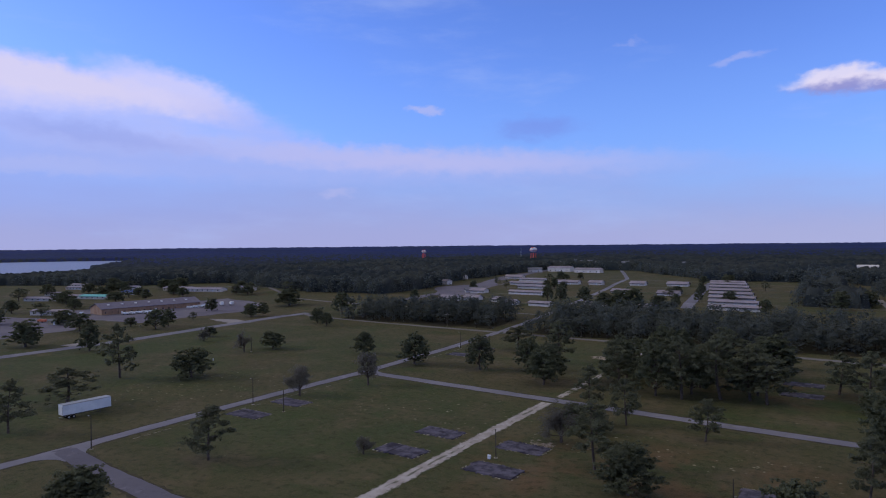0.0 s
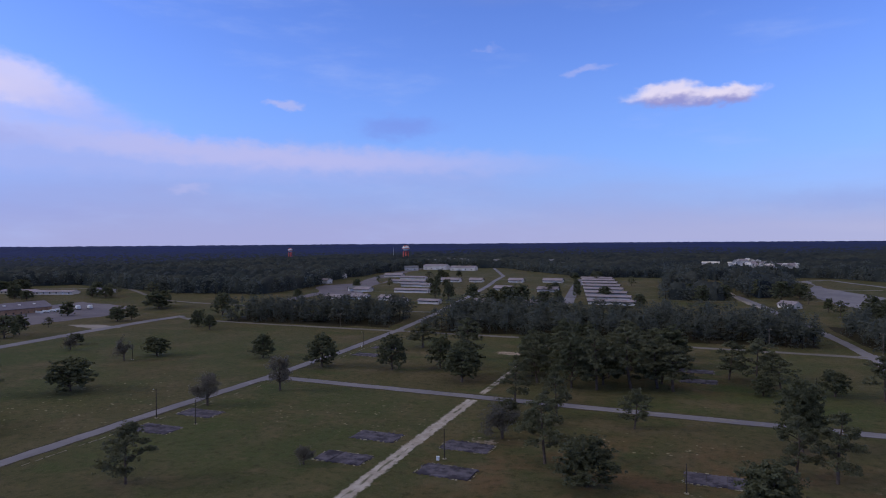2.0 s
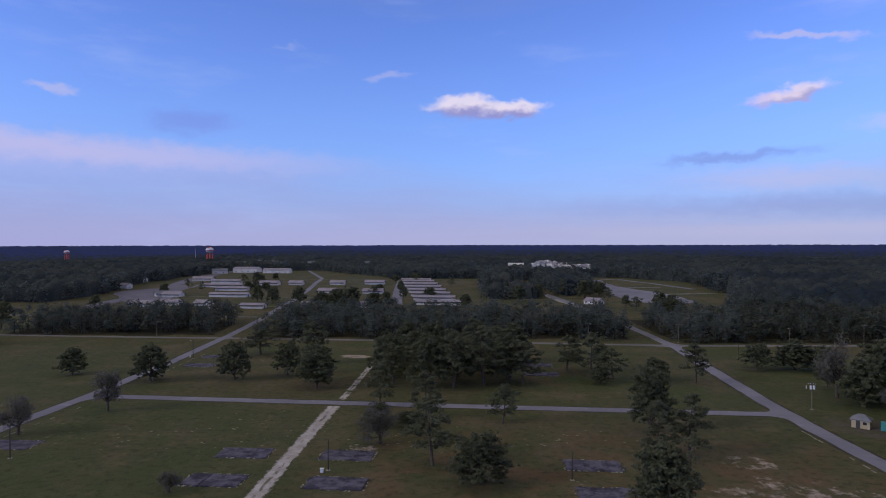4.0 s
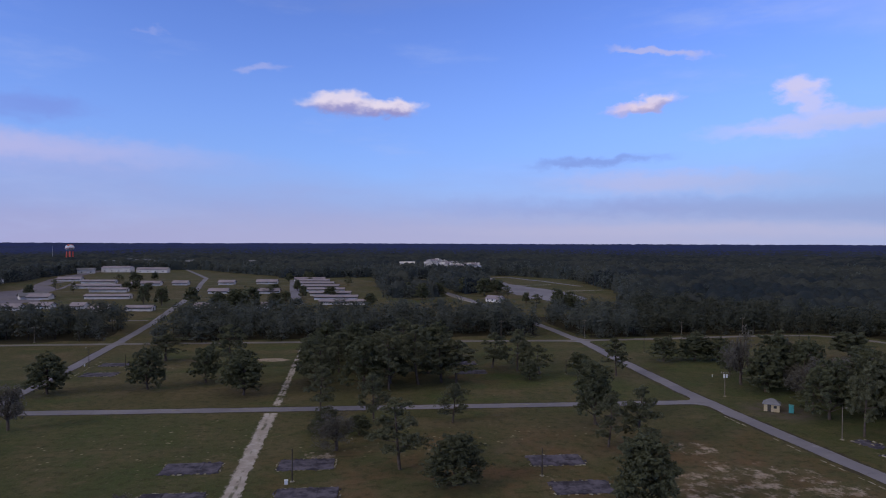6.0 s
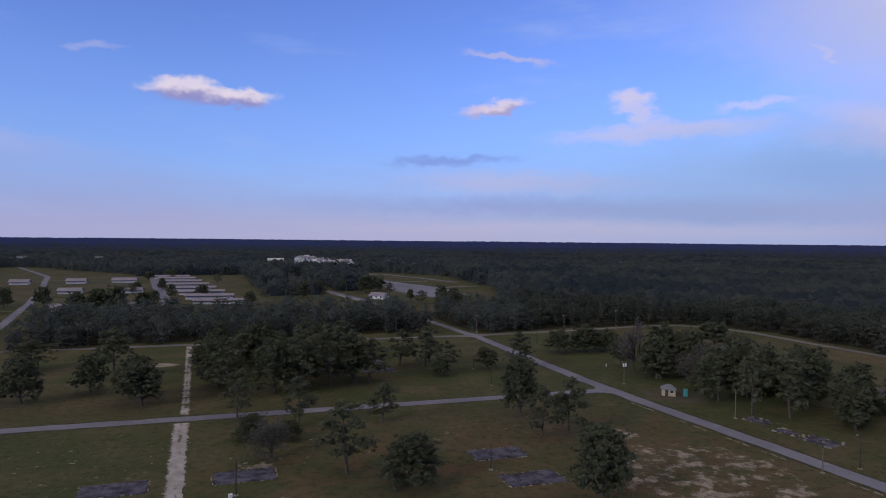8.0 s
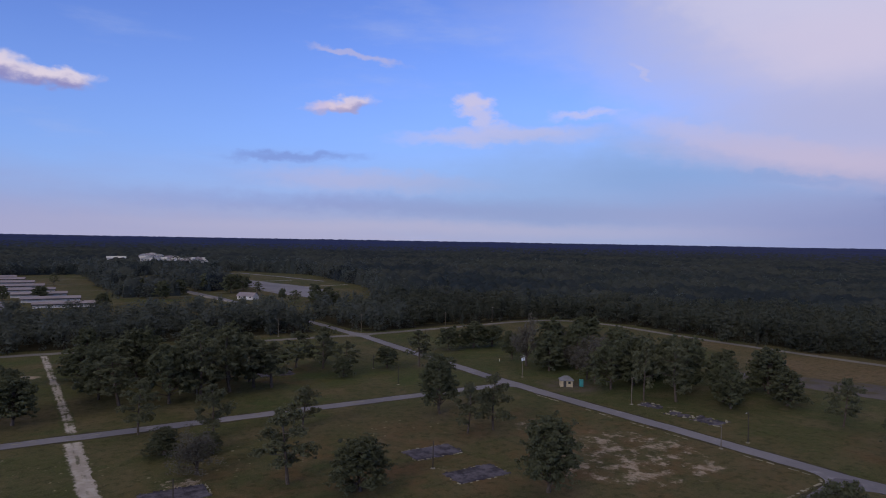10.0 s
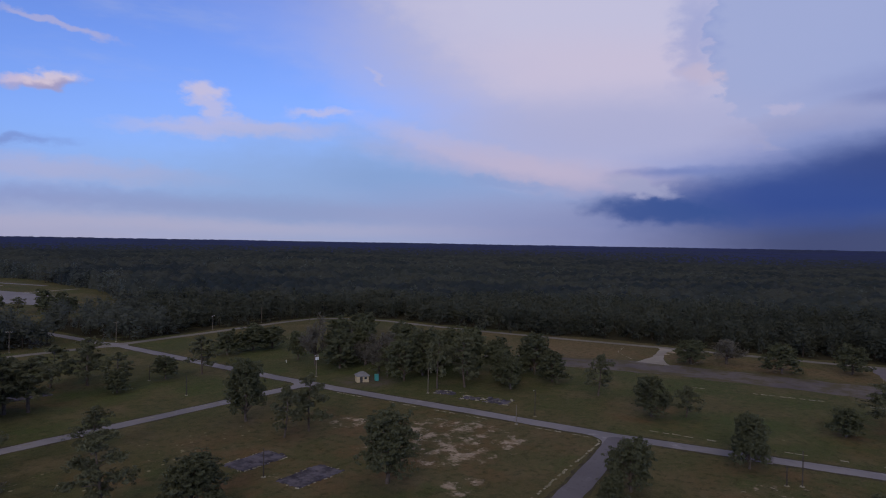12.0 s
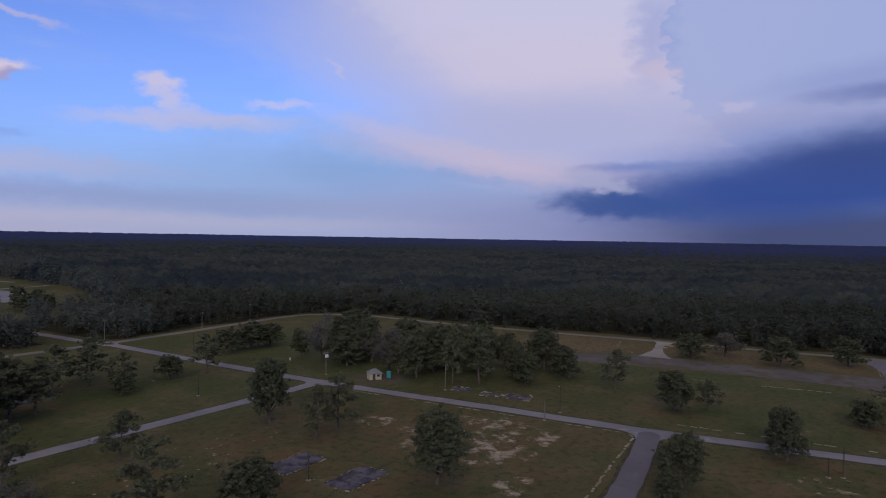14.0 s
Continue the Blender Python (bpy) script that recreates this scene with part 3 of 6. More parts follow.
def quad_mesh(name, verts, mats, slots=None):
    """A mesh of separate or shared quads from arrays: verts (n, 3); every four in a row make a face."""
    n = len(verts) // 4
    me = bpy.data.meshes.new(name)
    me.vertices.add(4 * n)
    me.vertices.foreach_set("co", np.asarray(verts, np.float32).ravel())
    me.loops.add(4 * n)
    me.loops.foreach_set("vertex_index", np.arange(4 * n, dtype=np.int32))
    me.polygons.add(n)
    me.polygons.foreach_set("loop_start", np.arange(0, 4 * n, 4, dtype=np.int32))
    for m in mats:
        me.materials.append(m)
    if slots is not None:
        me.polygons.foreach_set("material_index", np.asarray(slots, np.int32))
    me.update(calc_edges=True)
    return me


def indexed_mesh(name, verts, quads, mats, slots=None, smooth=None):
    """A mesh from arrays of corners and of quads that share them."""
    me = bpy.data.meshes.new(name)
    me.vertices.add(len(verts))
    me.vertices.foreach_set("co", np.asarray(verts, np.float32).ravel())
    me.loops.add(quads.size)
    me.loops.foreach_set("vertex_index", quads.astype(np.int32).ravel())
    me.polygons.add(len(quads))
    me.polygons.foreach_set("loop_start", np.arange(0, quads.size, 4, dtype=np.int32))
    for m in mats:
        me.materials.append(m)
    if slots is not None:
        me.polygons.foreach_set("material_index", np.asarray(slots, np.int32))
    if smooth is not None:
        me.polygons.foreach_set("use_smooth", np.asarray(smooth, bool))
    me.update(calc_edges=True)
    return me


SLOPE_Y, SLOPE_Z = (312, 426, 590, 1000, 9000), (0.0, 5.7, 9.8, 11.0, 11.0)


def hill(x, y):
    """Height of the land: flat fields, then a slow climb of eleven metres to the camp in the north."""
    return np.interp(y, SLOPE_Y, SLOPE_Z) * np.clip((np.asarray(x) + 950) / 250, 0, 1)


def thing(name, x, y, z=0.0, turn=0.0, label="", category="", group=""):
    ob = new(name)
    ob.matrix_world = pose(x, y, z + float(hill(x, y)), 0, 0, turn)
    return tagged(ob, label, category, group)


def part(name, bm, material, parent=None, label=""):
    """Links a bmesh or a mesh as ONE mesh object under a thing or a part."""
    me = bm
    if isinstance(bm, bmesh.types.BMesh):
        me = bpy.data.meshes.new(name)
        bm.to_mesh(me)
        bm.free()
    if not me.materials:
        me.materials.append(material)
    ob = new(name, me)
    ob.parent = parent
    return tagged(ob, label)


def box(x0, y0, z0, x1, y1, z1, bevel=0.0, bm=None):
    bm = bm or bmesh.new()
    vs = [bm.verts.new(v) for v in ((x0, y0, z0), (x1, y0, z0), (x1, y1, z0), (x0, y1, z0), (x0, y0, z1), (x1, y0, z1), (x1, y1, z1), (x0, y1, z1))]
    made = [bm.faces.new([vs[i] for i in f]) for f in ((3, 2, 1, 0), (4, 5, 6, 7), (0, 1, 5, 4), (1, 2, 6, 5), (2, 3, 7, 6), (3, 0, 4, 7))]
    if bevel:
        bmesh.ops.bevel(bm, geom=list({e for f in made for e in f.edges}), offset=bevel, segments=1, affect="EDGES")
    return bm


def rod(a, b, r0, r1=None, sides=8, bm=None):
    """A tapered rod from a to b."""
    bm = bm or bmesh.new()
    a, b = Vector(a), Vector(b)
    m = Matrix.Translation((a + b) / 2) @ (b - a).to_track_quat("Z", "Y").to_matrix().to_4x4()
    bmesh.ops.create_cone(bm, cap_ends=True, segments=sides, radius1=r0, radius2=r0 if r1 is None else r1, depth=(b - a).length, matrix=m)
    return bm


def strip(name, pts, width, z, material, label, category, rag=0.25, seed=1, step=4.0, thick=0.12):
    """A road surface along a bent line: a thin solid slab with slightly ragged edges."""
    rng = random.Random(seed)
    fine = []
    for (ax, ay), (bx, by) in zip(pts, pts[1:]):
        n = max(1, int(math.hypot(bx - ax, by - ay) / step))
        fine += [(ax + (bx - ax) * i / n, ay + (by - ay) * i / n) for i in range(n)]
    fine.append(pts[-1])
    verts, faces = [], []
    for i, (x, y) in enumerate(fine):
        px, py = fine[max(0, i - 1)]
        qx, qy = fine[min(len(fine) - 1, i + 1)]
        d = math.hypot(qx - px, qy - py) or 1
        nx, ny = -(qy - py) / d, (qx - px) / d
        w = width(x, y) if callable(width) else width
        l, r = w / 2 + rng.uniform(-rag, rag), w / 2 + rng.uniform(-rag, rag)
        crown = 0.04
        h = z + float(hill(x, y))
        verts += [(x + nx * l, y + ny * l, h - thick), (x + nx * l, y + ny * l, h), (x, y, h + crown), (x - nx * r, y - ny * r, h), (x - nx * r, y - ny * r, h - thick)]
        if i:
            b = 5 * i
            faces += [(b - 5 + k, b - 4 + k, b + 1 + k, b + k) for k in range(4)]
    return tagged(new(name, mesh_of(name, verts, faces, material)), label, category, kind="structure")


def patch(name, corners, z, material, label, category, rag=0.8, seed=1, step=4.0):
    """A flat paved area with a ragged rim."""
    rng, rim = random.Random(seed), []
    for (ax, ay), (bx, by) in zip(corners, corners[1:] + corners[:1]):
        n = max(1, int(math.hypot(bx - ax, by - ay) / step))
        rim += [(ax + (bx - ax) * i / n + rng.uniform(-rag, rag), ay + (by - ay) * i / n + rng.uniform(-rag, rag)) for i in range(n)]
    bm = bmesh.new()
    top = [bm.verts.new((x, y, z + float(hill(x, y)))) for x, y in rim]
    low = [bm.verts.new((x, y, z - 0.1 + float(hill(x, y)))) for x, y in rim]
    bm.faces.new(top)
    for i in range(len(rim)):
        j = (i + 1) % len(rim)
        bm.faces.new((top[j], top[i], low[i], low[j]))
    bmesh.ops.recalc_face_normals(bm, faces=bm.faces)
    return tagged(part(name, bm, material), label, category, kind="structure")


# ---- ground plan of woods and clearings ----
HUB = (-60.0, 20.0)
CLEARING = [(-925, -908.5), (208.5, -910.9), (207.5, -170), (204.5, -10), (200.5, 93), (196.5, 186), (197, 222), (199, 260), (192, 288), (177, 299), (150, 301.5), (54.5, 300.5), (45.5, 365), (107, 371), (123, 412), (144.5, 477.2), (158.1, 605.6), (107.6, 685.5),
            (-32.1, 670.3), (-132.5, 657.1), (-149.4, 712.2), (-217, 804.2), (-249.8, 852.8), (-367.4, 852.1), (-352.1, 601.4), (-324.8, 472.3), (-341, 429.8), (-417.6, 421.4), (-594.5, 470.6),
            (-659.9, 412.2), (-910.2, 383.1)]
LAKE = [(-1072, 368), (-1063, 449), (-1087, 552), (-1105, 593), (-1298, 718), (-1436, 820), (-1668, 1016), (-1948, 1229), (-2167, 1351), (-2300, 1221), (-2416, 1024), (-2551, 730), (-2639, 277), (-1148, 120)]


def inside(corners, x, y):
    """Which of the points lie within the polygon (arrays)."""
    hit = np.zeros(np.shape(x), bool)
    for (ax, ay), (bx, by) in zip(corners, corners[1:] + corners[:1]):
        if ay != by:
            hit ^= ((ay > y) != (by > y)) & (x < (bx - ax) * (y - ay) / (by - ay) + ax)
    return hit


def wobble(x, y, scale, seed):
    """A cheap smooth noise from -1 to 1 for arrays."""
    rng, total = np.random.RandomState(seed), 0
    for k in range(5):
        a, s, p = rng.uniform(0, 6.28), scale * 1.7**k, rng.uniform(0, 6.28, 2)
        total = total + np.sin((x * np.cos(a) + y * np.sin(a)) / s + p[0] + 1.3 * np.sin((y * np.cos(a) - x * np.sin(a)) / s * 0.7 + p[1])) * (0.9 + 0.1 * k)
    return total / 5


def wooded(x, y):
    ex, ey = x + 6 * wobble(x, y, 7, 3), y + 5 * wobble(x, y, 6, 4)
    woods = ~inside(CLEARING, ex, ey) & ~inside(LAKE, x, y)
    woods |= (ex > -284) & (ex < -172) & (ey > 316) & (ey < 357)
    woods |= (ex > -150) & (ex < 36) & (ey > 309) & (ey < 373)
    woods |= (x > -37) & (x < 60) & (y > 456 + 0.9 * np.maximum(x - 5, 0)) & (y < 690) & (wobble(x, y, 14, 21) > -0.45) & (abs(x - 15 + 0.14 * (y - 480)) > 6)
    woods |= (x > -398) & (x < -332 - 0.12 * (y - 500)) & (y > 489) & (y < 770) & (wobble(x, y, 18, 22) > 0.2)
    return woods & ~((abs(x + 165 + 0.03 * (y - 365)) < 9) & (y < 480)) & ~((abs(x - 46 + 0.18 * (y - 316)) < 7) & (y < 425))


def rise(x, y):
    """The far land climbs gently, so that the woods close the horizon."""
    s = np.clip((np.hypot(x - HUB[0], y - HUB[1]) - 3300) / 1500, 0, 1)
    return (27.0 - 1.0 * hill(x, y)) * s * s * (3 - 2 * s)


# ---- ground ----
gx, gy = (np.unique(np.r_[np.arange(-1000, 1001, 50), np.linspace(-4900, 4900, 29), more]) for more in ([-950, -700], SLOPE_Y[:4]))
gx, gy = np.meshgrid(gx, gy)
gz = hill(gx, gy) + rise(gx, gy)
rows, cols = gx.shape
verts = list(zip(gx.ravel(), gy.ravel(), gz.ravel()))
faces = [(r * cols + c, r * cols + c + 1, (r + 1) * cols + c + 1, (r + 1) * cols + c) for r in range(rows - 1) for c in range(cols - 1)]
tagged(new("ground", mesh_of("ground", verts, faces, GRASS)), "wide grassland with dry and sandy patches", "ground", kind="structure")
patch("water", LAKE, 0.5, WATER, "pale calm lake beyond the far woods", "lake", 6, 5, 40)

# ---- roads ----
strip("road", [(-163.3, -62.3), (-163.2, 17.7), (-160.1, 72.5), (-160.3, 136.6), (-158.8, 190.3), (-160.4, 243.6), (-165, 307.1), (-165, 328.8), (-165.2, 365.3), (-169.9, 444.1), (-181.1, 537), (-202, 669), (-241, 786), (-285, 914)],
      4.1, 0.05, ASPHALT, "long straight grey asphalt road between the fields", "road", 0.2, 11)
strip("road", [(-156.1, 187), (-119.1, 184.2), (-78.4, 181.4), (-34.6, 178.6), (0.4, 176.5), (40.9, 173.9)], 4.4, 0.058, ASPHALT, "grey asphalt cross road through the grass", "road", 0.2, 12)
strip("road", [(54.3, -166), (52.2, -66), (50.7, 12.2), (47.9, 43), (44.8, 73.7), (44.3, 116.2), (42.9, 160.3), (43.3, 191.1), (45.3, 235.7), (48.3, 288.7), (46.6, 316.5), (37.5, 368.2), (29.2, 403.1), (22.8, 445.2), (13.1, 495.8)],
      4.7, 0.066, ASPHALT, "straight grey asphalt road past the sheds", "road", 0.2, 13)
strip("road", [(-324.5, 324.5), (-309.2, 316.9), (-214.1, 309.8), (-169, 308), (-81.4, 303.4), (-0.4, 296.4), (48.3, 292.2), (99.2, 293.4), (149.4, 296), (171.7, 293.4), (184.1, 281.6), (190.5, 258.6), (188.2, 221.4), (187.9, 186), (189.8, 145.2), (193.2, 93.7), (194.5, 41.5), (197.6, -10.4), (200.7, -170.6)],
      4.6, 0.042, LIMEROCK, "pale worn road along the edge of the woods", "road", 0.3, 14)
strip("road", [(-161, 79), (-140, 75.9), (-114.9, 73.3), (-59.5, 72.4), (1, 69.7), (21.2, 71), (44.5, 73.2)], 5.0, 0.074, ASPHALT_DARK, "dark grey asphalt side road across the field", "road", 0.2, 15)
strip("road", [(-325.9, -61.7), (-319.9, 57.6), (-317.3, 131.8), (-316.6, 195.7), (-324.3, 256.2), (-329.3, 308.8), (-323.8, 326.6)], 8.0, 0.05, ASPHALT, "grey asphalt road by the compound", "road", 0.2, 16)
strip("road", [(-696.7, 386.8), (-613.6, 423.6), (-552.4, 444.7), (-497.1, 450.3), (-402.3, 388.5), (-351, 379.4), (-310.9, 375.9), (-169.9, 372.9)], 4.0, 0.05, LIMEROCK, "pale track before the woods", "road", 0.3, 17)
strip("road", [(-93.2, 425.6), (-96.6, 451.7), (-105.4, 537.7), (-113.4, 633.3)], 7.5, 0.05, ASPHALT, "grey street beside the barracks", "road", 0.2, 18)
strip("road", [(-297.3, 406.6), (-296.7, 475.5), (-310.6, 560.8), (-337.9, 659.4), (-363.9, 843.4)], 12.0, 0.055, LOT, "wide pale street at the edge of the camp", "road", 0.4, 19)
for k, yy in enumerate((413, 465, 515, 565, 610, 648)):
    strip("road", [(-300 - 0.1 * (yy - 413), yy + 12), (-150, yy), (20, yy - 8)], 2.0, 0.06 + 0.004 * k, LANE, "pale lane between the rows of barracks", "road", 0.3, 30 + k, 4)
strip("sandy_track", [(-80.8, 57.1), (-80.9, 94), (-82.1, 126.8), (-82, 156.4), (-81, 177.6)], 4.6, 0.035, SAND, "pale sandy track worn through the grass", "track", 0.5, 20, 0.9)
strip("sandy_track", [(-80.7, 185.4), (-80.6, 210.3), (-80.8, 234.6), (-80.4, 263.8), (-80.4, 298.6)], 3.4, 0.035, SAND_FAINT, "narrow sandy track worn through the grass", "track", 0.4, 21, 1.2)

for pts, wide, k in (([(-163.2, 17.7), (-160.1, 72.5), (-160.3, 136.6), (-158.8, 190.3), (-160.4, 243.6), (-165, 307.1)], 6.0, 81), ([(-156.1, 187), (-119.1, 184.2), (-78.4, 181.4), (-34.6, 178.6), (0.4, 176.5), (40.9, 173.9)], 6.0, 82),
                     ([(52.2, -66), (50.7, 12.2), (47.9, 43), (44.8, 73.7), (44.3, 116.2), (42.9, 160.3), (43.3, 191.1), (45.3, 235.7), (48.3, 288.7)], 6.6, 83), ([(-161, 79), (-140, 75.9), (-114.9, 73.3), (-59.5, 72.4), (1, 69.7), (21.2, 71), (44.5, 73.2)], 6.6, 84)):
    strip("road_verge", pts, wide, 0.012, VERGE, "dark strip along the edge of the road", "verge", 0.5, k, 1.6, 0.1)

# ---- worn paving ----
patch("pavement", [(117.4, 151.9), (127.5, 153.9), (142.3, 123.3), (149.8, 106.8), (153, 53.1), (152, 1.1), (155.1, -69), (130.3, -68.2), (129.2, 1.8), (131.6, 43.2), (129.8, 84.6), (118.8, 127.6)], 0.03, OVERGROWN, "worn old parking strip in the grass", "pavement", 1.2, 41)
patch("pavement", [(149, 99.6), (158, 97.4), (170, 97.2), (182, 98.2), (191.5, 101), (191.7, 92.5), (182, 94.2), (170, 92.8), (158, 90.6), (150.2, 86.3)], 0.036, CHALK, "pale sandy driveway to the road", "pavement", 0.8, 42)
patch("pavement", [(149.7, 15.6), (170.3, 16), (194, 21.6), (195.5, 1.6), (170.5, 7.6), (149.9, 6.2)], 0.036, LOT, "worn driveway to the road", "pavement", 0.8, 43)
patch("pavement", [(68, 632), (85, 652), (80, 600), (81, 570), (88, 550), (95, 530), (104, 508), (110, 470), (110, 444), (92, 432), (80, 428), (68.7, 450), (64, 483), (64, 521), (69, 560), (71, 595)], 0.05, ASPHALT, "wide pale empty parking ground beyond the trees", "pavement", 1.5, 44, 8)
strip("road", [(85, 651), (104, 662), (112, 624), (126, 576), (140, 538)], 4.5, 0.052, ASPHALT, "grey lane along the woods by the parking ground", "road", 0.3, 51)
strip("road", [(88, 551.5), (117.3, 555.6)], 2.6, 0.058, CHALK, "pale lane to the parking ground", "road", 0.3, 55)
strip("road", [(103.9, 497.3), (129.2, 501.6), (146, 505.3)], 2.8, 0.056, CHALK, "pale lane to the parking ground", "road", 0.3, 52)
strip("road", [(10.9, 517.2), (13.8, 473.7), (18.7, 443.7), (25.8, 417)], 3.4, 0.056, CHALK, "pale lane past the white house", "road", 0.3, 53)
strip("road", [(22.4, 473.1), (40.2, 474.4), (59.1, 471.8), (69.6, 469.1)], 2.6, 0.06, LANE, "faded lane through the grass", "road", 0.3, 54)
patch("pavement", [(-500, 246), (-432, 231), (-381, 238), (-383, 272), (-377, 320), (-397, 355), (-457, 366), (-474, 338), (-500, 300)], 0.05, LOT, "paved yard round the long hall", "pavement", 2.0, 45, 8)
patch("pavement", [(-560, 171), (-419, 140), (-378, 157), (-384, 178), (-382, 200), (-440, 227), (-484, 214), (-558.7, 215)], 0.05, LOT, "bare paved yard of the compound", "pavement", 2.0, 46, 8)
patch("pavement", [(-282, 431), (-299, 454), (-331, 500), (-331, 516), (-318, 532), (-306, 541), (-322, 600), (-345, 690), (-361, 737), (-344, 739), (-318, 650), (-291, 574), (-281, 505), (-264, 460)], 0.066, LOT, "wide worn parking lot at the edge of the camp", "pavement", 1.5, 49, 8)
patch("pavement", [(-360.6, 274), (-326.1, 262.9), (-320, 274.4), (-340.7, 280.9)], 0.046, CHALK, "pale sandy entrance beside the road", "pavement", 0.8, 47)
patch("pavement", [(-329.3, 164.6), (-320.3, 164.7), (-320, 177.3), (-329, 176.2)], 0.046, CHALK, "pale sandy entrance beside the road", "pavement", 0.8, 48)


def flare(cx, cy, side, main, half_side, half_main, reach, label="rounded corners of the road junction", z=0.046):
    """The paved fan where a side road (heading side, degrees) meets a main road (heading main)."""
    d, m = (Vector((math.cos(radians(a)), math.sin(radians(a)))) for a in (side, main))
    c, rim = Vector((cx, cy)), []
    for s in (1, -1):
        arc = []
        for k in range(7):
            a = k / 6 * math.pi / 2
            u = half_side + reach * (1 - math.sin(a))
            v = half_main + reach * (1 - math.cos(a))
            arc.append(c + m * s * u + d * v)
        arc = [c + m * s * (half_side + reach)] + arc
        rim += arc if s > 0 else arc[::-1]
    return patch("pavement", [tuple(p) for p in rim], z, ASPHALT, label, "pavement", 0.06, 3, 2.0)


flare(44.7, 73.3, 184, 90, 2.5, 2.3, 5)
flare(-160.6, 78.5, -7, 88, 2.5, 2.2, 7)
flare(-158.8, 187.4, -4, 90, 2.2, 2.2, 5)
flare(43, 173.7, 176, 90, 2.2, 2.3, 3.5)
flare(48.3, 292.3, 2, 88, 1.9, 2.3, 5)
flare(48.3, 292.3, 184, 92, 1.9, 2.3, 5)
flare(-165.5, 307.8, -4, 90, 1.9, 2.2, 5)

# ---- trees ----
def tube(pts, radii, sides=6):
    """Quads of a bent tapering tube, as rows of four corners."""
    rows = []
    for i, (p, r) in enumerate(zip(pts, radii)):
        a, b = np.array(pts[max(0, i - 1)], float), np.array(pts[min(len(pts) - 1, i + 1)], float)
        d = (b - a) / (np.linalg.norm(b - a) + 1e-9)
        u = np.cross(d, (0.3, 0.9, 0.2))
        u /= np.linalg.norm(u)
        v = np.cross(d, u)
        ang = np.linspace(0, 2 * np.pi, sides, endpoint=False)
        rows.append(np.array(p) + r * (np.outer(np.cos(ang), u) + np.outer(np.sin(ang), v)))
    quads = [(rows[i][k], rows[i][(k + 1) % sides], rows[i + 1][(k + 1) % sides], rows[i + 1][k]) for i in range(len(pts) - 1) for k in range(sides)]
    return np.array(quads).reshape(-1, 3)


def leaves(rng, centres, spread, count, size, slim, hub=None, order=0.0):
    """Small leaf quads strewn round each centre; spread is the clump's half sizes. order: how far they face away from the hub."""
    n = len(centres) * count
    off = rng.normal(0, 1, (n, 3))
    off *= (rng.uniform(0.25, 1, (n, 1)) ** 0.5) / np.linalg.norm(off, axis=1, keepdims=True)
    c = np.repeat(centres, count, 0) + off * np.repeat(np.broadcast_to(spread, (len(centres), 3)), count, 0)
    face = rng.normal(0, 1, (n, 3))
    face /= np.linalg.norm(face, axis=1, keepdims=True)
    if hub is not None:
        out = c - hub
        face += order * out / (np.linalg.norm(out, axis=1, keepdims=True) + 1e-6)
        face /= np.linalg.norm(face, axis=1, keepdims=True)
    u = np.cross(face, rng.normal(0, 1, (n, 3)))
    u /= np.linalg.norm(u, axis=1, keepdims=True)
    v = np.cross(face, u)
    s = size * rng.uniform(0.6, 1.3, (n, 1))
    u, v = u * s, v * s * slim
    return np.stack([c - u, c - 0.2 * u - v, c + u, c + 0.2 * u + v], 1).reshape(-1, 3)


def clump(rng, centre, radii, tufts, per, size, slim=0.42, uneven=1.0):
    """One pad of foliage: small tufts of leaves over a rough ellipsoid, thicker on its upper side."""
    d = rng.normal(0, 1, (tufts, 3))
    d[:, 2] += 0.3
    d /= np.linalg.norm(d, axis=1, keepdims=True)
    rough = 1 + uneven * (0.28 * np.sin(4 * d[:, :1] + 3 * d[:, 1:2] + rng.uniform(0, 6.28)) + 0.2 * np.sin(6 * d[:, 1:2] - 5 * d[:, 2:] + rng.uniform(0, 6.28)))
    spots = np.array(centre) + d * rough * rng.uniform(0.45, 1.05, (tufts, 1)) * np.array(radii)
    return leaves(rng, spots, (0.34, 0.34, 0.24), per, size, slim, np.array(centre) - (0, 0, 0.7 * radii[2]), 1.3)


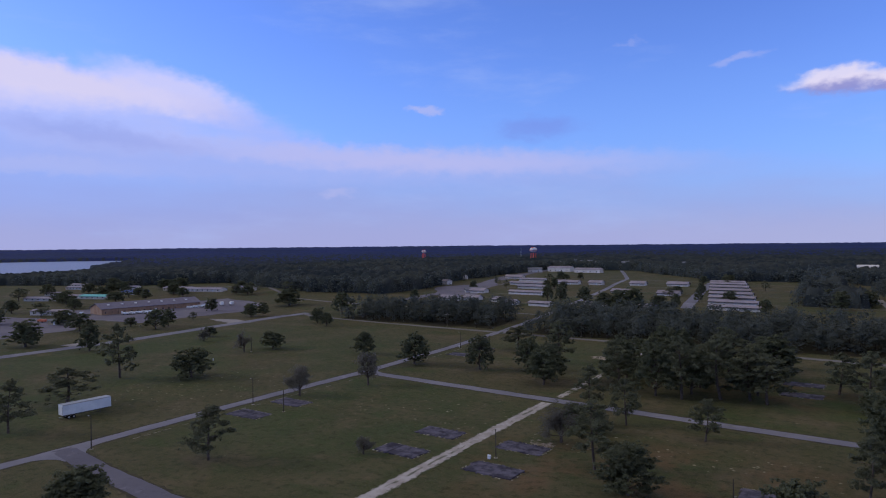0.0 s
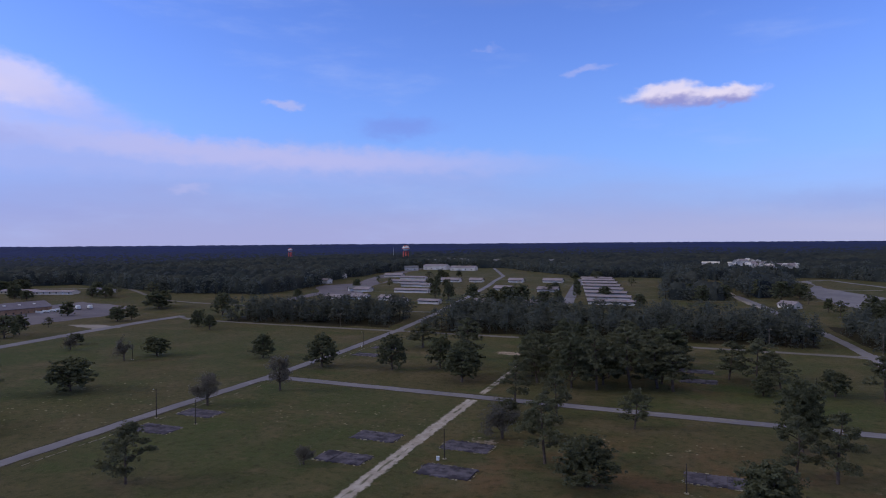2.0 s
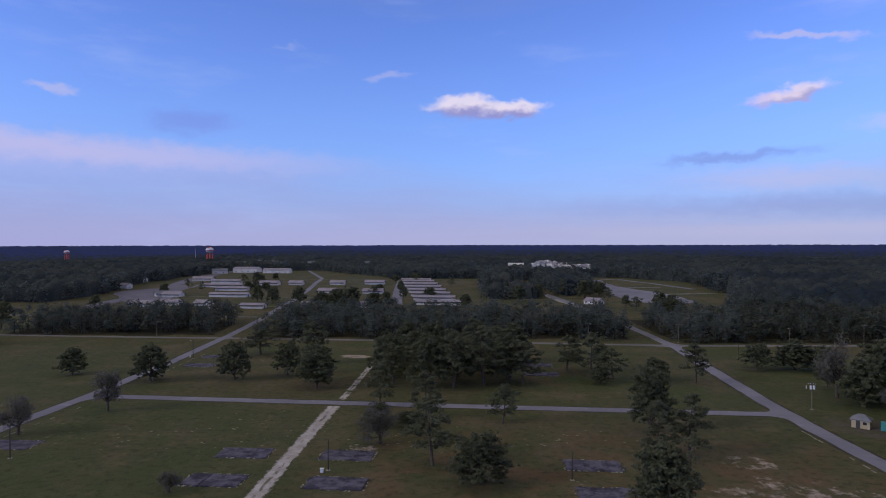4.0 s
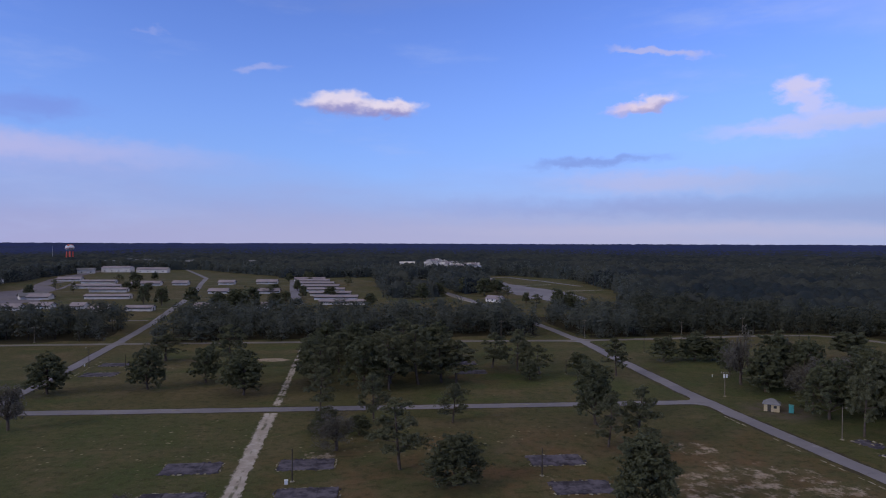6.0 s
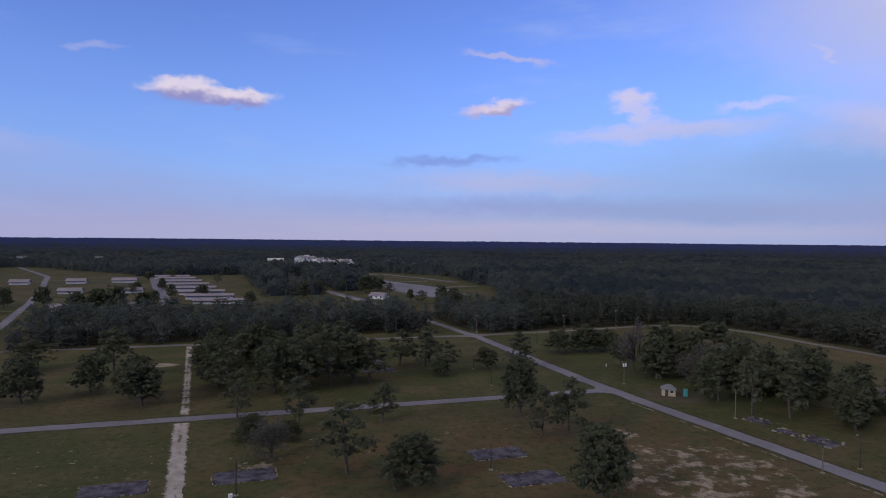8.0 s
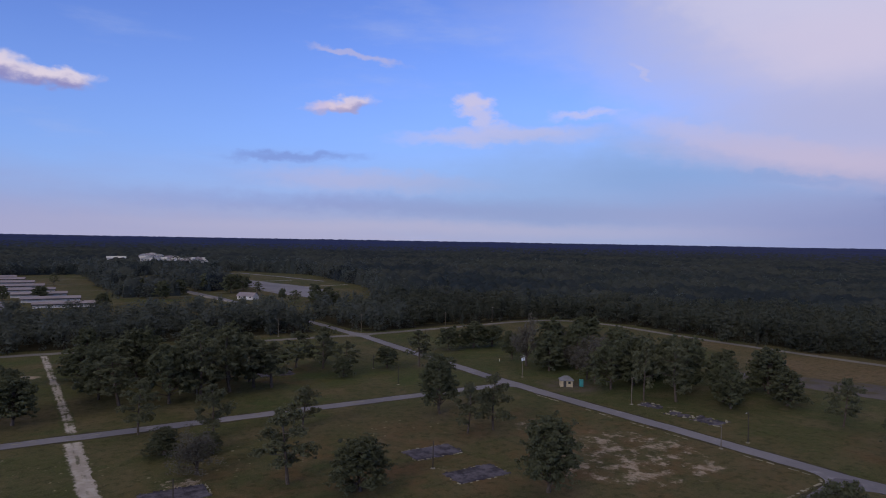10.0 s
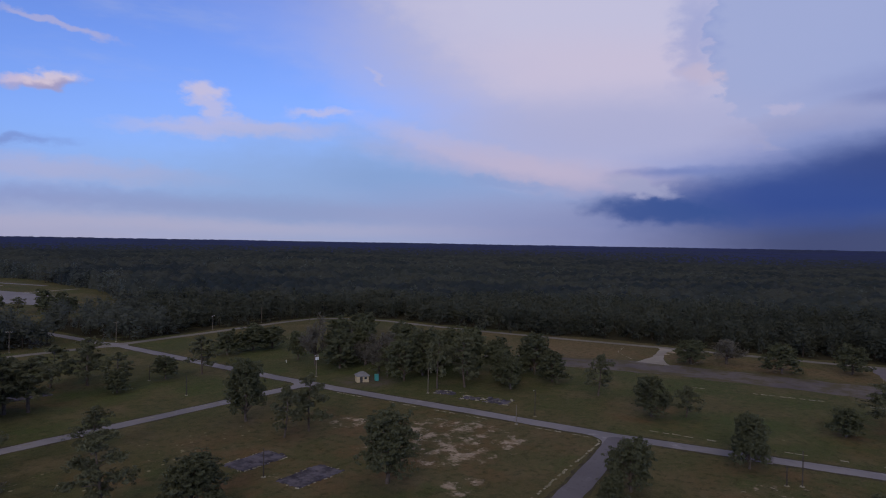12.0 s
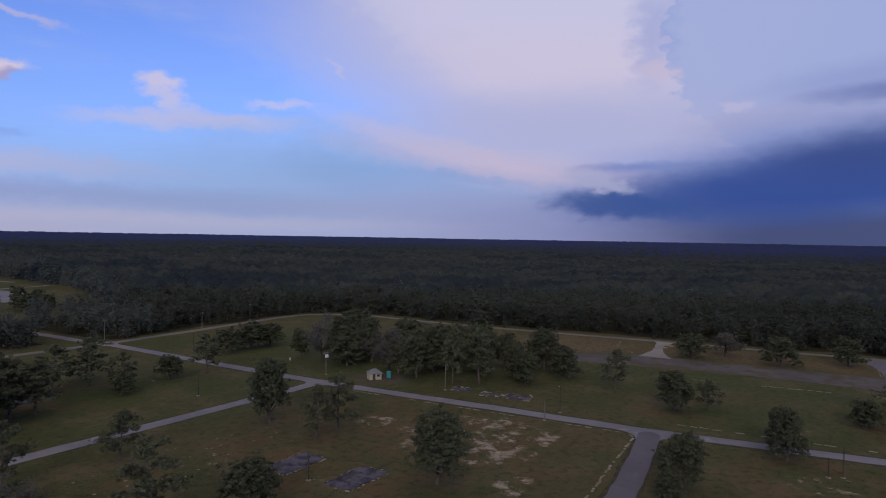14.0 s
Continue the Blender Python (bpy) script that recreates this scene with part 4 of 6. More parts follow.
def grow_pine(rng, fine=1.0):
    """A southern pine 12 m high and about 8 m wide: bare stem, separate pads of needles on a few long limbs."""
    lean = rng.uniform(-0.6, 0.6, 2)
    bend = rng.uniform(-0.4, 0.4, 2)

    def stem_at(z):
        f = z / 12
        return np.array((lean[0] * f * 1.4 + bend[0] * math.sin(3.1 * f), lean[1] * f * 1.4 + bend[1] * math.sin(3.1 * f), z))

    zs = np.linspace(0, 11.3, 9)
    wood, pads = [tube([stem_at(z) for z in zs], [0.23 * (1 - z / 13.5) for z in zs])], []
    tufts, per, size = max(4, int(23 * fine**0.8)), max(3, int(15 * fine**0.7)), 0.23 / fine**0.7
    n, a, cone = 13, rng.uniform(0, 6.28), rng.uniform(0, 1)     # cone: 1 widest low down, 0 flat-topped
    for k in range(n):
        z = 3.9 - 1.7 * cone + (6.9 + 1.7 * cone) * (k + rng.uniform(0, 0.9)) / n
        a += 2.4 + rng.uniform(-0.5, 0.5)
        reach = 3.3 * math.sin(math.pi * min(1.0, (z + 0.4 + 2.2 * cone) / (12.4 + 2.0 * cone))) ** 0.7 * rng.uniform(0.45, 1.05)
        root, out = stem_at(z - 0.6), np.array((np.cos(a), np.sin(a), 0))
        tip = stem_at(z) + out * reach + (0, 0, rng.uniform(-0.1, 0.6))
        wood.append(tube([root, (root + tip) / 2 + (0, 0, -0.12), tip], [0.075, 0.05, 0.02], 4))
        w = rng.uniform(1.0, 1.75) * (1.0 if z < 9.5 else 0.8)
        pads.append(clump(rng, tip, (w, w * rng.uniform(0.75, 1.1), w * rng.uniform(0.5, 0.7)), tufts, per, size))
        if rng.uniform() < 0.6:
            mid = root + (tip - root) * rng.uniform(0.35, 0.6) + rng.normal(0, 0.3, 3) + (0, 0, 0.3)
            pads.append(clump(rng, mid, (w * 0.7, w * 0.7, w * 0.4), max(3, tufts // 2), per, size))
    pads.append(clump(rng, stem_at(11.3), (0.95, 0.95, 0.75), tufts, per, size))
    return np.concatenate(wood), np.concatenate(pads)


def grow_oak(rng, fine=1.0):
    """A dense round-headed tree 10 m high and about 9 m wide: a dome of separate leafy lobes with dark gaps between."""
    wood = [tube([(0, 0, 0), (0.1, 0.1, 1.2), (0.15, -0.1, 2.6), (0.1, 0, 6.5)], [0.26, 0.21, 0.17, 0.08], 7)]
    tufts, per, size = max(5, int(26 * fine**0.8)), max(3, int(15 * fine**0.7)), 0.2 / fine**0.75
    pads, n, full, base = [], 26, rng.uniform(0.8, 1.1), rng.uniform(1.6, 3.0)
    for k in range(n):
        up = (k + rng.uniform(0, 1)) / n
        a = 2.4 * k + rng.uniform(-0.5, 0.5)
        far = 3.5 * full * math.sqrt(max(0.03, 1 - (1.25 * up - 0.38) ** 2)) * (1 - 0.3 * up) * rng.uniform(0.55, 1.05)
        tip = np.array((np.cos(a) * far, np.sin(a) * far, base + (9.2 - base) * up + rng.uniform(-0.3, 0.3)))
        root = np.array((0.1, 0, min(max(1.3, tip[2] - 2.0), 6.2)))
        wood.append(tube([root, (root + tip) / 2 + (0, 0, 0.2), tip], [0.1, 0.06, 0.02], 4))
        w = rng.uniform(1.0, 1.75)
        pads.append(clump(rng, tip, (w, w, w * rng.uniform(0.7, 0.95)), tufts, per, size, 0.6, 0.85))
    pads.append(clump(rng, (0, 0, 5.4), (1.9, 1.9, 2.6), tufts, max(2, per // 2), size * 1.5, 0.6))
    return np.concatenate(wood), np.concatenate(pads)


def grow_bare(rng, fine=1.0):
    """A half-dead tree 9 m high with forking grey limbs and hanging moss."""
    wood, tips = [tube([(0, 0, 0), (0.1, 0, 1.5), (0, 0.1, 3.2)], [0.26, 0.22, 0.18]), tube([(0, 0.1, 3.2), (0.2, 0, 5.5), (0.1, 0.1, 8.0)], [0.18, 0.11, 0.03])], []
    for _ in range(16):
        a, up = rng.uniform(0, 6.28), rng.uniform(3.0, 8.6)
        r = rng.uniform(0.5, 1.0) * 3.1 * math.sin(math.pi * min(1.0, (up + 0.8) / 10.5))
        root, tip = np.array((0, 0.05, rng.uniform(1.4, min(4.2, up - 0.8)))), np.array((np.cos(a) * r, np.sin(a) * r, up))
        mid = (root + tip) / 2 + rng.normal(0, 0.3, 3)
        wood.append(tube([root, mid, tip], [0.11, 0.07, 0.02], 4))
        for _ in range(5):
            s = mid + (tip - mid) * rng.uniform(0, 1)
            e = s + rng.normal(0, 0.7, 3) + (0, 0, 0.3)
            wood.append(tube([s, e], [0.035, 0.012], 3))
            tips += [e, (s + e) / 2]
    return np.concatenate(wood), leaves(rng, np.array(tips), (0.65, 0.65, 0.85), int(26 * fine), 0.19 / fine**0.5, 0.4)


KINDS = {"pine_tree": (grow_pine, NEEDLES, 12.0, 9.0, 7), "oak_tree": (grow_oak, BROADLEAF, 10.0, 9.0, 6), "bare_tree": (grow_bare, MOSS, 9.0, 6.5, 3)}
SEEDLINGS = {}
for kind, (grow, leaf, high, wide, count) in KINDS.items():
    for k in range(count):
        for fine in (1.25, 0.6, 0.26):
            rng = np.random.RandomState(100 + 7 * k + len(kind))
            wood, crown = grow(rng, fine)
            low, high_end = np.percentile(crown, 2, axis=0), np.percentile(crown, 98.5, axis=0)
            grown = ((high_end - low)[:2].mean(), high_end[2])
            SEEDLINGS[kind, k, fine] = (quad_mesh("trunk", wood, [BARK]), quad_mesh("crown", crown, [leaf]), grown)
LABELS = {"pine_tree": "tall southern pine with a tufted open crown", "oak_tree": "dark green round-crowned tree in the grass", "bare_tree": "half-bare tree hung with grey moss"}
planted = []


def tree(kind, x, y, high, wide, label="", group="trees in the fields"):
    kind += "_tree"
    count = KINDS[kind][4]
    k = (int(abs(x) * 7 + abs(y) * 3)) % count
    ob = thing(kind, x, y, -0.05, (x * 37 + y * 53) % 360, label or LABELS[kind], "tree", group)
    away = math.hypot(x - HUB[0], y - HUB[1])
    trunk, crown, grown = SEEDLINGS[kind, k, 1.25 if away < 165 else 0.6 if away < 270 else 0.26]
    ob.scale = (wide / grown[0], wide / grown[0], high / grown[1])
    for name, me in (("trunk", trunk), ("crown", crown)):
        part(name, me, None, ob)
    planted.append((x, y))
    return ob


tree("oak", -40, 120, 9.5, 10.0)
tree("pine", -50, 130, 14.0, 10.0)
tree("oak", 2, 156, 15.5, 9.0)
tree("pine", 5, 137, 13.5, 9.0)
tree("oak", -11, 101, 13.5, 9.6)
tree("pine", -68, 177, 12.5, 7.5)
tree("bare", -63, 144, 8.5, 8.5)
tree("pine", -34, 162, 10.0, 7.5)
tree("oak", 12, 61, 10.0, 8.0)
tree("oak", 46, 45, 9.5, 6.5)
tree("oak", -107, 220, 12.0, 9.0)
tree("oak", -94, 209, 12.0, 10.5)
tree("pine", 32, 213, 13.0, 8.5)
tree("oak", 93, 111, 10.0, 9.0)
tree("pine", 84, 92, 12.5, 8.0)
tree("oak", 69, 72, 10.5, 9.0)
tree("pine", 74, 64, 8.5, 7.0)
tree("pine", -2, 138, 12.0, 7.0)
tree("oak", -339, 153, 12.3, 13.6)
tree("pine", -187, 79, 13.1, 8.7)
tree("pine", -207, 104, 10.7, 13.8)
tree("oak", -300, 162, 11.7, 8.3)
tree("pine", -229, 134, 19.1, 11.3)
tree("oak", -207, 148, 10.1, 13.4)
tree("oak", -344, 224.5, 11.1, 11.5)
tree("oak", -349, 236, 10.2, 8.5)
tree("oak", -368, 224, 5.5, 6.5)
tree("pine", -125, 92, 11.6, 9.4)
tree("bare", -234, 195, 8.9, 6.3)
tree("oak", -230, 208, 7.8, 9.4)
tree("bare", -279, 208, 6.0, 6.3)
tree("oak", -290, 220, 5.1, 6.6)
tree("oak", -346, 296, 8.8, 9.9)
tree("oak", -344, 305, 8.9, 7.0)
tree("oak", -367, 351, 12.1, 18.2)
tree("oak", -280, 290, 9.3, 7.6)
tree("oak", -265, 282, 8.3, 6.7)
tree("oak", -296, 331, 14.6, 13.4)
tree("bare", -152, 147, 8.9, 6.8)
tree("bare", -143, 170, 10.7, 6.5)
tree("oak", -184, 218, 9.4, 7.9)
tree("oak", -151, 209, 11.9, 10.3)
tree("oak", -123, 212, 12.5, 9.4)
tree("bare", -98, 113, 3.8, 3.8)
tree("pine", -361, 262, 5.8, 5.1)
tree("oak", -375, 198, 9.7, 12.9)
tree("pine", -131, 262, 10.4, 13.4)
tree("oak", -92, 200, 11.6, 9.8)
tree("pine", -103, 241, 16.2, 10.1)
tree("pine", -54, 166, 12.1, 7.3)
tree("oak", -66, 159, 5.5, 6.9)
tree("oak", -0, 210, 6.4, 5.8)
tree("pine", 6, 218, 10.0, 9.0)
tree("oak", 20, 216, 7.6, 7.2)
tree("pine", -8, 232, 12.6, 10.5)
tree("pine", 5, 236, 9.3, 7.6)
tree("oak", 62, 237, 9.5, 10.2)
tree("oak", 75, 237, 10.5, 11.4)
tree("oak", 84, 235, 8.9, 10.3)
tree("oak", -56, 203, 16.0, 12.4)
tree("pine", -48, 202, 18.6, 10.7)
tree("pine", -38, 208, 18.5, 12.9)
tree("pine", -29, 218, 15.2, 10.7)
tree("oak", -58, 240, 15.7, 12.5)
tree("pine", -64, 231, 14.0, 10.0)
tree("pine", -40, 237, 17.8, 12.6)
tree("oak", -27, 247, 14.3, 13.2)
tree("bare", 67, 194, 17.5, 8.7)
tree("oak", 78, 192, 16.5, 11.8)
tree("oak", 65, 152, 15.5, 11.5)
tree("pine", 62, 137, 17.6, 7.2)
tree("pine", 69, 131, 17.3, 10.0)
tree("oak", 76, 118, 10.2, 7.3)
tree("oak", 39, 44, 10.7, 6.6)
tree("oak", 79, 27, 6.9, 7.6)
tree("pine", 88, 17, 12.6, 11.4)
tree("oak", 82, 10, 9.0, 6.4)
tree("oak", 159, 80, 9.2, 11.6)
tree("bare", 167, 68, 9.3, 10.4)
tree("oak", 159, 48, 10.4, 10.9)
tree("oak", 173, 26, 10.8, 11.0)
tree("oak", 85, 186, 15.2, 8.7)
tree("oak", 90, 158, 13.6, 8.4)
tree("pine", -0, 226, 14.6, 10.4)
tree("oak", 71, 207, 10.8, 6.5)
tree("oak", 76, 152, 15.4, 11.1)
tree("bare", 79, 180, 10.8, 9.3)
tree("oak", 85, 139, 16.2, 11.9)
tree("oak", 82, 124, 11.8, 8.7)
tree("oak", 96, 128, 4.4, 6.1)
tree("oak", 137, 229, 10.9, 13.6)
tree("oak", 97, 176, 13.9, 11.7)
tree("oak", 105, 159, 12.3, 10.3)
tree("oak", -113, 57, 10.5, 9.5)
tree("oak", 4, 62, 5.0, 5.0)
tree("oak", 18, 21, 6.0, 7.0)
tree("oak", -58, 155, 4.5, 5.0)
tree("oak", -192, 437, 11.7, 7.3, "", "trees among the barracks")
tree("oak", -179, 430, 11.6, 8.6, "", "trees among the barracks")
tree("oak", -158, 422, 12.5, 9.2, "", "trees among the barracks")
tree("oak", -139, 404, 11.2, 10.9, "", "trees among the barracks")
tree("oak", -129, 403, 12.8, 11.6, "", "trees among the barracks")
tree("oak", -120, 402, 14.5, 11.6, "", "trees among the barracks")
tree("oak", -106, 410, 9.7, 10.0, "", "trees among the barracks")
tree("oak", -74, 472, 7.5, 8.7, "", "trees among the barracks")
tree("pine", 52, 453, 9.1, 6.6, "", "trees among the barracks")
tree("oak", 56, 416, 8.0, 4.6, "", "trees among the barracks")
tree("oak", 76, 410, 11.0, 7.8, "", "trees among the barracks")
tree("oak", 5, 468, 9.9, 8.2, "", "trees among the barracks")
tree("oak", -10, 448, 10.9, 9.4, "", "trees among the barracks")
tree("oak", 29, 492, 11.8, 10.5, "", "trees among the barracks")
tree("pine", -62, 560, 8.0, 6.6, "", "trees among the barracks")
tree("oak", 39, 470, 12.7, 12.7, "", "trees among the barracks")
tree("oak", 52, 485, 10.5, 11.4, "", "trees among the barracks")
tree("oak", -18, 479, 9.5, 9.1, "", "trees among the barracks")
tree("oak", -25, 472, 9.8, 8.1, "", "trees among the barracks")
tree("oak", -47, 418, 8.2, 7.8, "", "trees among the barracks")

rng = random.Random(77)
for k in range(26):
    gx, gy = rng.uniform(-76, -22), rng.uniform(204, 268)
    if min(math.hypot(gx - a, gy - b) for a, b in planted) > 4.5:
        tree(rng.choice(("pine", "pine", "oak")), round(gx, 1), round(gy, 1), rng.uniform(8, 16), rng.uniform(8, 12), "tall dark tree in the dense grove", "grove in the field")
for k in range(34):
    gx, gy = rng.uniform(66, 112), rng.uniform(118, 205)
    if min(math.hypot(gx - a, gy - b) for a, b in planted) > 4.5 and gx + gy * 0.25 < 142:
        tree(rng.choice(("pine", "oak", "oak", "bare")), round(gx, 1), round(gy, 1), rng.uniform(10, 15), rng.uniform(8, 11), "", "trees behind the hut")
for k in range(5):
    gx, gy = rng.uniform(46, 98), rng.uniform(388, 405)
    tree(rng.choice(("pine", "oak", "oak")), round(gx), round(gy), rng.uniform(7, 12), rng.uniform(7, 11), "", "trees by the parking lot")
for k in range(34):
    gx, gy = rng.uniform(-300, -90), rng.uniform(408, 655)
    if abs(gx + 165 + 0.12 * (gy - 440)) > 12 and min(abs(gy - yy) for yy in (409, 424, 474, 502, 549, 575, 590)) > 6:
        tree(rng.choice(("pine", "oak", "oak")), round(gx), round(gy), rng.uniform(6, 10), rng.uniform(5, 8), "", "trees among the barracks")
for k in range(26):
    gx, gy = rng.uniform(-700, -390), rng.uniform(180, 440)
    tree(rng.choice(("pine", "oak", "oak")), round(gx), round(gy), rng.uniform(7, 12), rng.uniform(8, 13), "", "trees of the compound")

for xx, yy, hh, ww in ((-515, 365, 8, 10), (-536, 314, 9, 14), (-523, 334, 10, 8), (-513, 268, 8, 9), (-477, 393, 8, 9), (-525, 273, 7, 9), (-591, 296, 8, 14), (-545, 378, 8, 10), (-562, 352, 8, 10),
                       (-604, 342, 9, 12), (-622, 372, 10, 13), (-646, 352, 10, 12), (-600, 404, 10, 14), (-668, 390, 11, 14), (-512, 428, 8, 10), (-574, 290, 7, 9)):
    tree("oak", xx, yy, hh, ww, "", "trees of the compound")

# ---- woods ----
# dark sheets added under the trees to paint the shade on the ground
for name, rim in (("forest_floor", [(-283, 315), (-175, 315), (-175, 355), (-283, 355)]), ("forest_floor", [(-148, 313), (34, 313), (34, 371), (-148, 371)]),
                  ("forest_floor", [(54, 313), (900, 313), (900, 366), (47, 366)]), ("forest_floor", [(56, 300), (150, 301), (176, 299), (192, 287), (200, 260), (198, 222), (205, -10), (209, -500), (900, -500), (900, 311), (56, 311)])):
    patch(name, rim, 0.03, WOODS_FLOOR, "dark floor under the woods, tree shade in its colour", "forest floor", 2.5, 61, 9)


def low_tree(rng, quads, size, tall):
    """A rough tree for woods seen from afar, about 13 m high and 7 m wide: leaf tufts on a few rounded lobes, and a stem."""
    lobes = []
    for k in range(9):
        a, far = 2.4 * k + rng.uniform(0, 1), rng.uniform(0.3, 2.2) if k else 0.0
        low = 10.6 if k == 0 else rng.uniform(0.9, 10.4)
        lobes.append((np.cos(a) * far, np.sin(a) * far, low - 0.25 * far * (low > 7), rng.uniform(1.7, 2.7) * (1.0 if tall else 1.25)))
    lobes = np.array(lobes)
    pick = rng.randint(0, len(lobes), quads)
    d = rng.normal(0, 1, (quads, 3))
    d[:, 2] += 0.35
    d /= np.linalg.norm(d, axis=1, keepdims=True)
    c = lobes[pick, :3] + d * lobes[pick, 3:] * rng.uniform(0.55, 1.1, (quads, 1)) * np.array((1, 1, 0.85))
    fill = quads // 6
    c[:fill] = lobes[pick[:fill], :3] + d[:fill] * lobes[pick[:fill], 3:] * 0.4
    size = np.where(np.arange(quads) < fill, size * 1.6, size)[:, None]
    tufts = leaves(rng, c, (0.3, 0.3, 0.25), 1, size, 0.7, lobes[pick, :3] - (0, 0, 0.8), 2.4)
    stem = tube([(0, 0, 0), (0, 0, 6)], [0.18, 0.12], 3)
    return np.concatenate([tufts, stem]), np.r_[np.zeros(len(tufts) // 4), np.ones(len(stem) // 4)]


def plant_woods(name, label, x, y, quads, size, high, seed, broad=1.0, foliage=None):
    """One mesh of many trees at the given places."""
    rng = np.random.RandomState(seed)
    forms, out, slots = [low_tree(rng, quads, size, k % 2) for k in range(12)], [], []
    swell, high_ground = wobble(x, y, 11, 31), hill(x, y)
    for i in range(len(x)):
        v, s = forms[rng.randint(12)]
        a, w, h = rng.uniform(0, 6.28), broad * rng.choice((0.7, 0.95, 1.2, 1.65)) * rng.uniform(0.9, 1.1), high / 12.6 * rng.uniform(0.62, 1.12) * (1 + 0.22 * swell[i])
        ca, sa = np.cos(a) * w, np.sin(a) * w
        out.append(np.stack([v[:, 0] * ca - v[:, 1] * sa + x[i], v[:, 0] * sa + v[:, 1] * ca + y[i], v[:, 2] * h + high_ground[i]], 1))
        slots.append(s)
    ob = new(name, quad_mesh(name, np.concatenate(out), [foliage or WOODS, SHADED_BARK], np.concatenate(slots)))
    return tagged(ob, label, "woods", kind="stuff")


def scatter(x0, x1, y0, y1, gap, seed):
    rng = np.random.RandomState(seed)
    gx, gy = np.meshgrid(np.arange(x0, x1, gap), np.arange(y0, y1, gap))
    gx, gy = gx.ravel() + rng.uniform(-0.9, 0.9, gx.size) * gap, gy.ravel() + rng.uniform(-0.9, 0.9, gy.size) * gap
    keep = wooded(gx, gy) & (rng.uniform(0, 1, gx.size) > 0.05)
    return gx[keep], gy[keep]


def bearing(x, y):
    return np.degrees(np.arctan2(x - HUB[0], y - HUB[1]))


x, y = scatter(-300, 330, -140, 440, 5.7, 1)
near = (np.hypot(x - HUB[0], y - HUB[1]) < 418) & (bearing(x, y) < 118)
# split by bearing, so the eastern part takes the light-toned copy of the foliage
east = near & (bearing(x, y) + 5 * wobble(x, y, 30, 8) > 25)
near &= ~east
plant_woods("forest_belt", "dark mixed woods behind the road", x[near], y[near], 190, 0.48, 13.2, 5, 1.0, BELT)
plant_woods("oak_wood", "dark mixed woods along the worn road, toned for the eastern light", x[east], y[east], 190, 0.48, 13.2, 8, 1.0, EAST_WOODS)
# beyond, single trees along the rims of the clearings only; the rest is a closed canopy
x, y = scatter(-880, 860, -420, 1010, 7.0, 2)
r = np.hypot(x - HUB[0], y - HUB[1])
rim = ~(wooded(x + 20, y) & wooded(x - 20, y) & wooded(x, y - 22))
rim |= (x > -45) & (x < 75) & (y > 445) & (y < 700)
rim |= np.random.RandomState(4).uniform(0, 1, x.size) < 0.07
mid = (r >= 418) & (r < 900) & (bearing(x, y) < 122) & (bearing(x, y) > -88) & rim
plant_woods("forest", "dark unbroken woods beyond the clearing", x[mid], y[mid], 70, 0.62, 13.0, 6)


def crown_heights(x, y, cell, seed):
    """Height of a closed canopy: rounded crowns of uneven size, one in each cell of a shaken grid."""
    best = np.full(np.shape(x), -9.0)
    ci, cj = np.floor(x / cell), np.floor(y / cell)
    for di in (-1, 0, 1):
        for dj in (-1, 0, 1):
            i, j = ci + di, cj + dj
            h = [np.modf(np.abs(np.sin(i * a + j * b + seed) * 43758.5453))[0] for a, b in ((12.9898, 78.233), (39.346, 11.135), (73.156, 52.235), (27.17, 61.7))]
            d2 = (x - (i + 0.1 + 0.8 * h[0]) * cell) ** 2 + (y - (j + 0.1 + 0.8 * h[1]) * cell) ** 2
            best = np.maximum(best, 3.2 * h[2] ** 1.5 - 3.4 * d2 / (cell * (0.45 + 0.4 * h[3])) ** 2)
    return np.maximum(best, -3.5)


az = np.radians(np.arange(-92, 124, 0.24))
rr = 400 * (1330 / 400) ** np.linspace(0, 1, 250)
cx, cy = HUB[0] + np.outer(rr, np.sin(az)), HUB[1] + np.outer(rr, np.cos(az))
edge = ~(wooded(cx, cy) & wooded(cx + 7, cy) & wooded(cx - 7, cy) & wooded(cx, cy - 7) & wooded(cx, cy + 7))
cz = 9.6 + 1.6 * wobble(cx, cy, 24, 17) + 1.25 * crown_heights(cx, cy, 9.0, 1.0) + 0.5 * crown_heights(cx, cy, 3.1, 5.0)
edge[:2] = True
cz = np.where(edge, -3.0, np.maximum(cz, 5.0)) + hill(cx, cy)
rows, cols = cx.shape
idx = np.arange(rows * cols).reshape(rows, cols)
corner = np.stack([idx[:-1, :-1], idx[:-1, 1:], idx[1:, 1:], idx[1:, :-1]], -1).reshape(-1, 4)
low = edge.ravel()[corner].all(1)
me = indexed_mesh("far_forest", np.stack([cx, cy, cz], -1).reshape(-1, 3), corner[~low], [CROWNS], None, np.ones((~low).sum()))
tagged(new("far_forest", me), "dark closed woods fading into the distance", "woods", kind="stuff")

# far canopy: one rough sheet of crowns
az, rr = np.radians(np.arange(-100, 126, 0.19)), 1240 * (4850 / 1240) ** (np.linspace(0, 1, 95) ** 0.9)
rng = np.random.RandomState(9)
cx, cy = HUB[0] + np.outer(rr, np.sin(az)), HUB[1] + np.outer(rr, np.cos(az))
cx, cy = cx + rng.uniform(-2, 2, cx.shape), cy + rng.uniform(-2, 2, cy.shape)
cz = np.interp(rr, (1240, 1360), (4.0, 10.5))[:, None] + 2.0 * wobble(cx, cy, 60, 12) + rng.uniform(-2.6, 2.6, cx.shape)
cz = np.where(wooded(cx, cy), cz, -4.0) + rise(cx, cy) + hill(cx, cy)
rows, cols = cx.shape
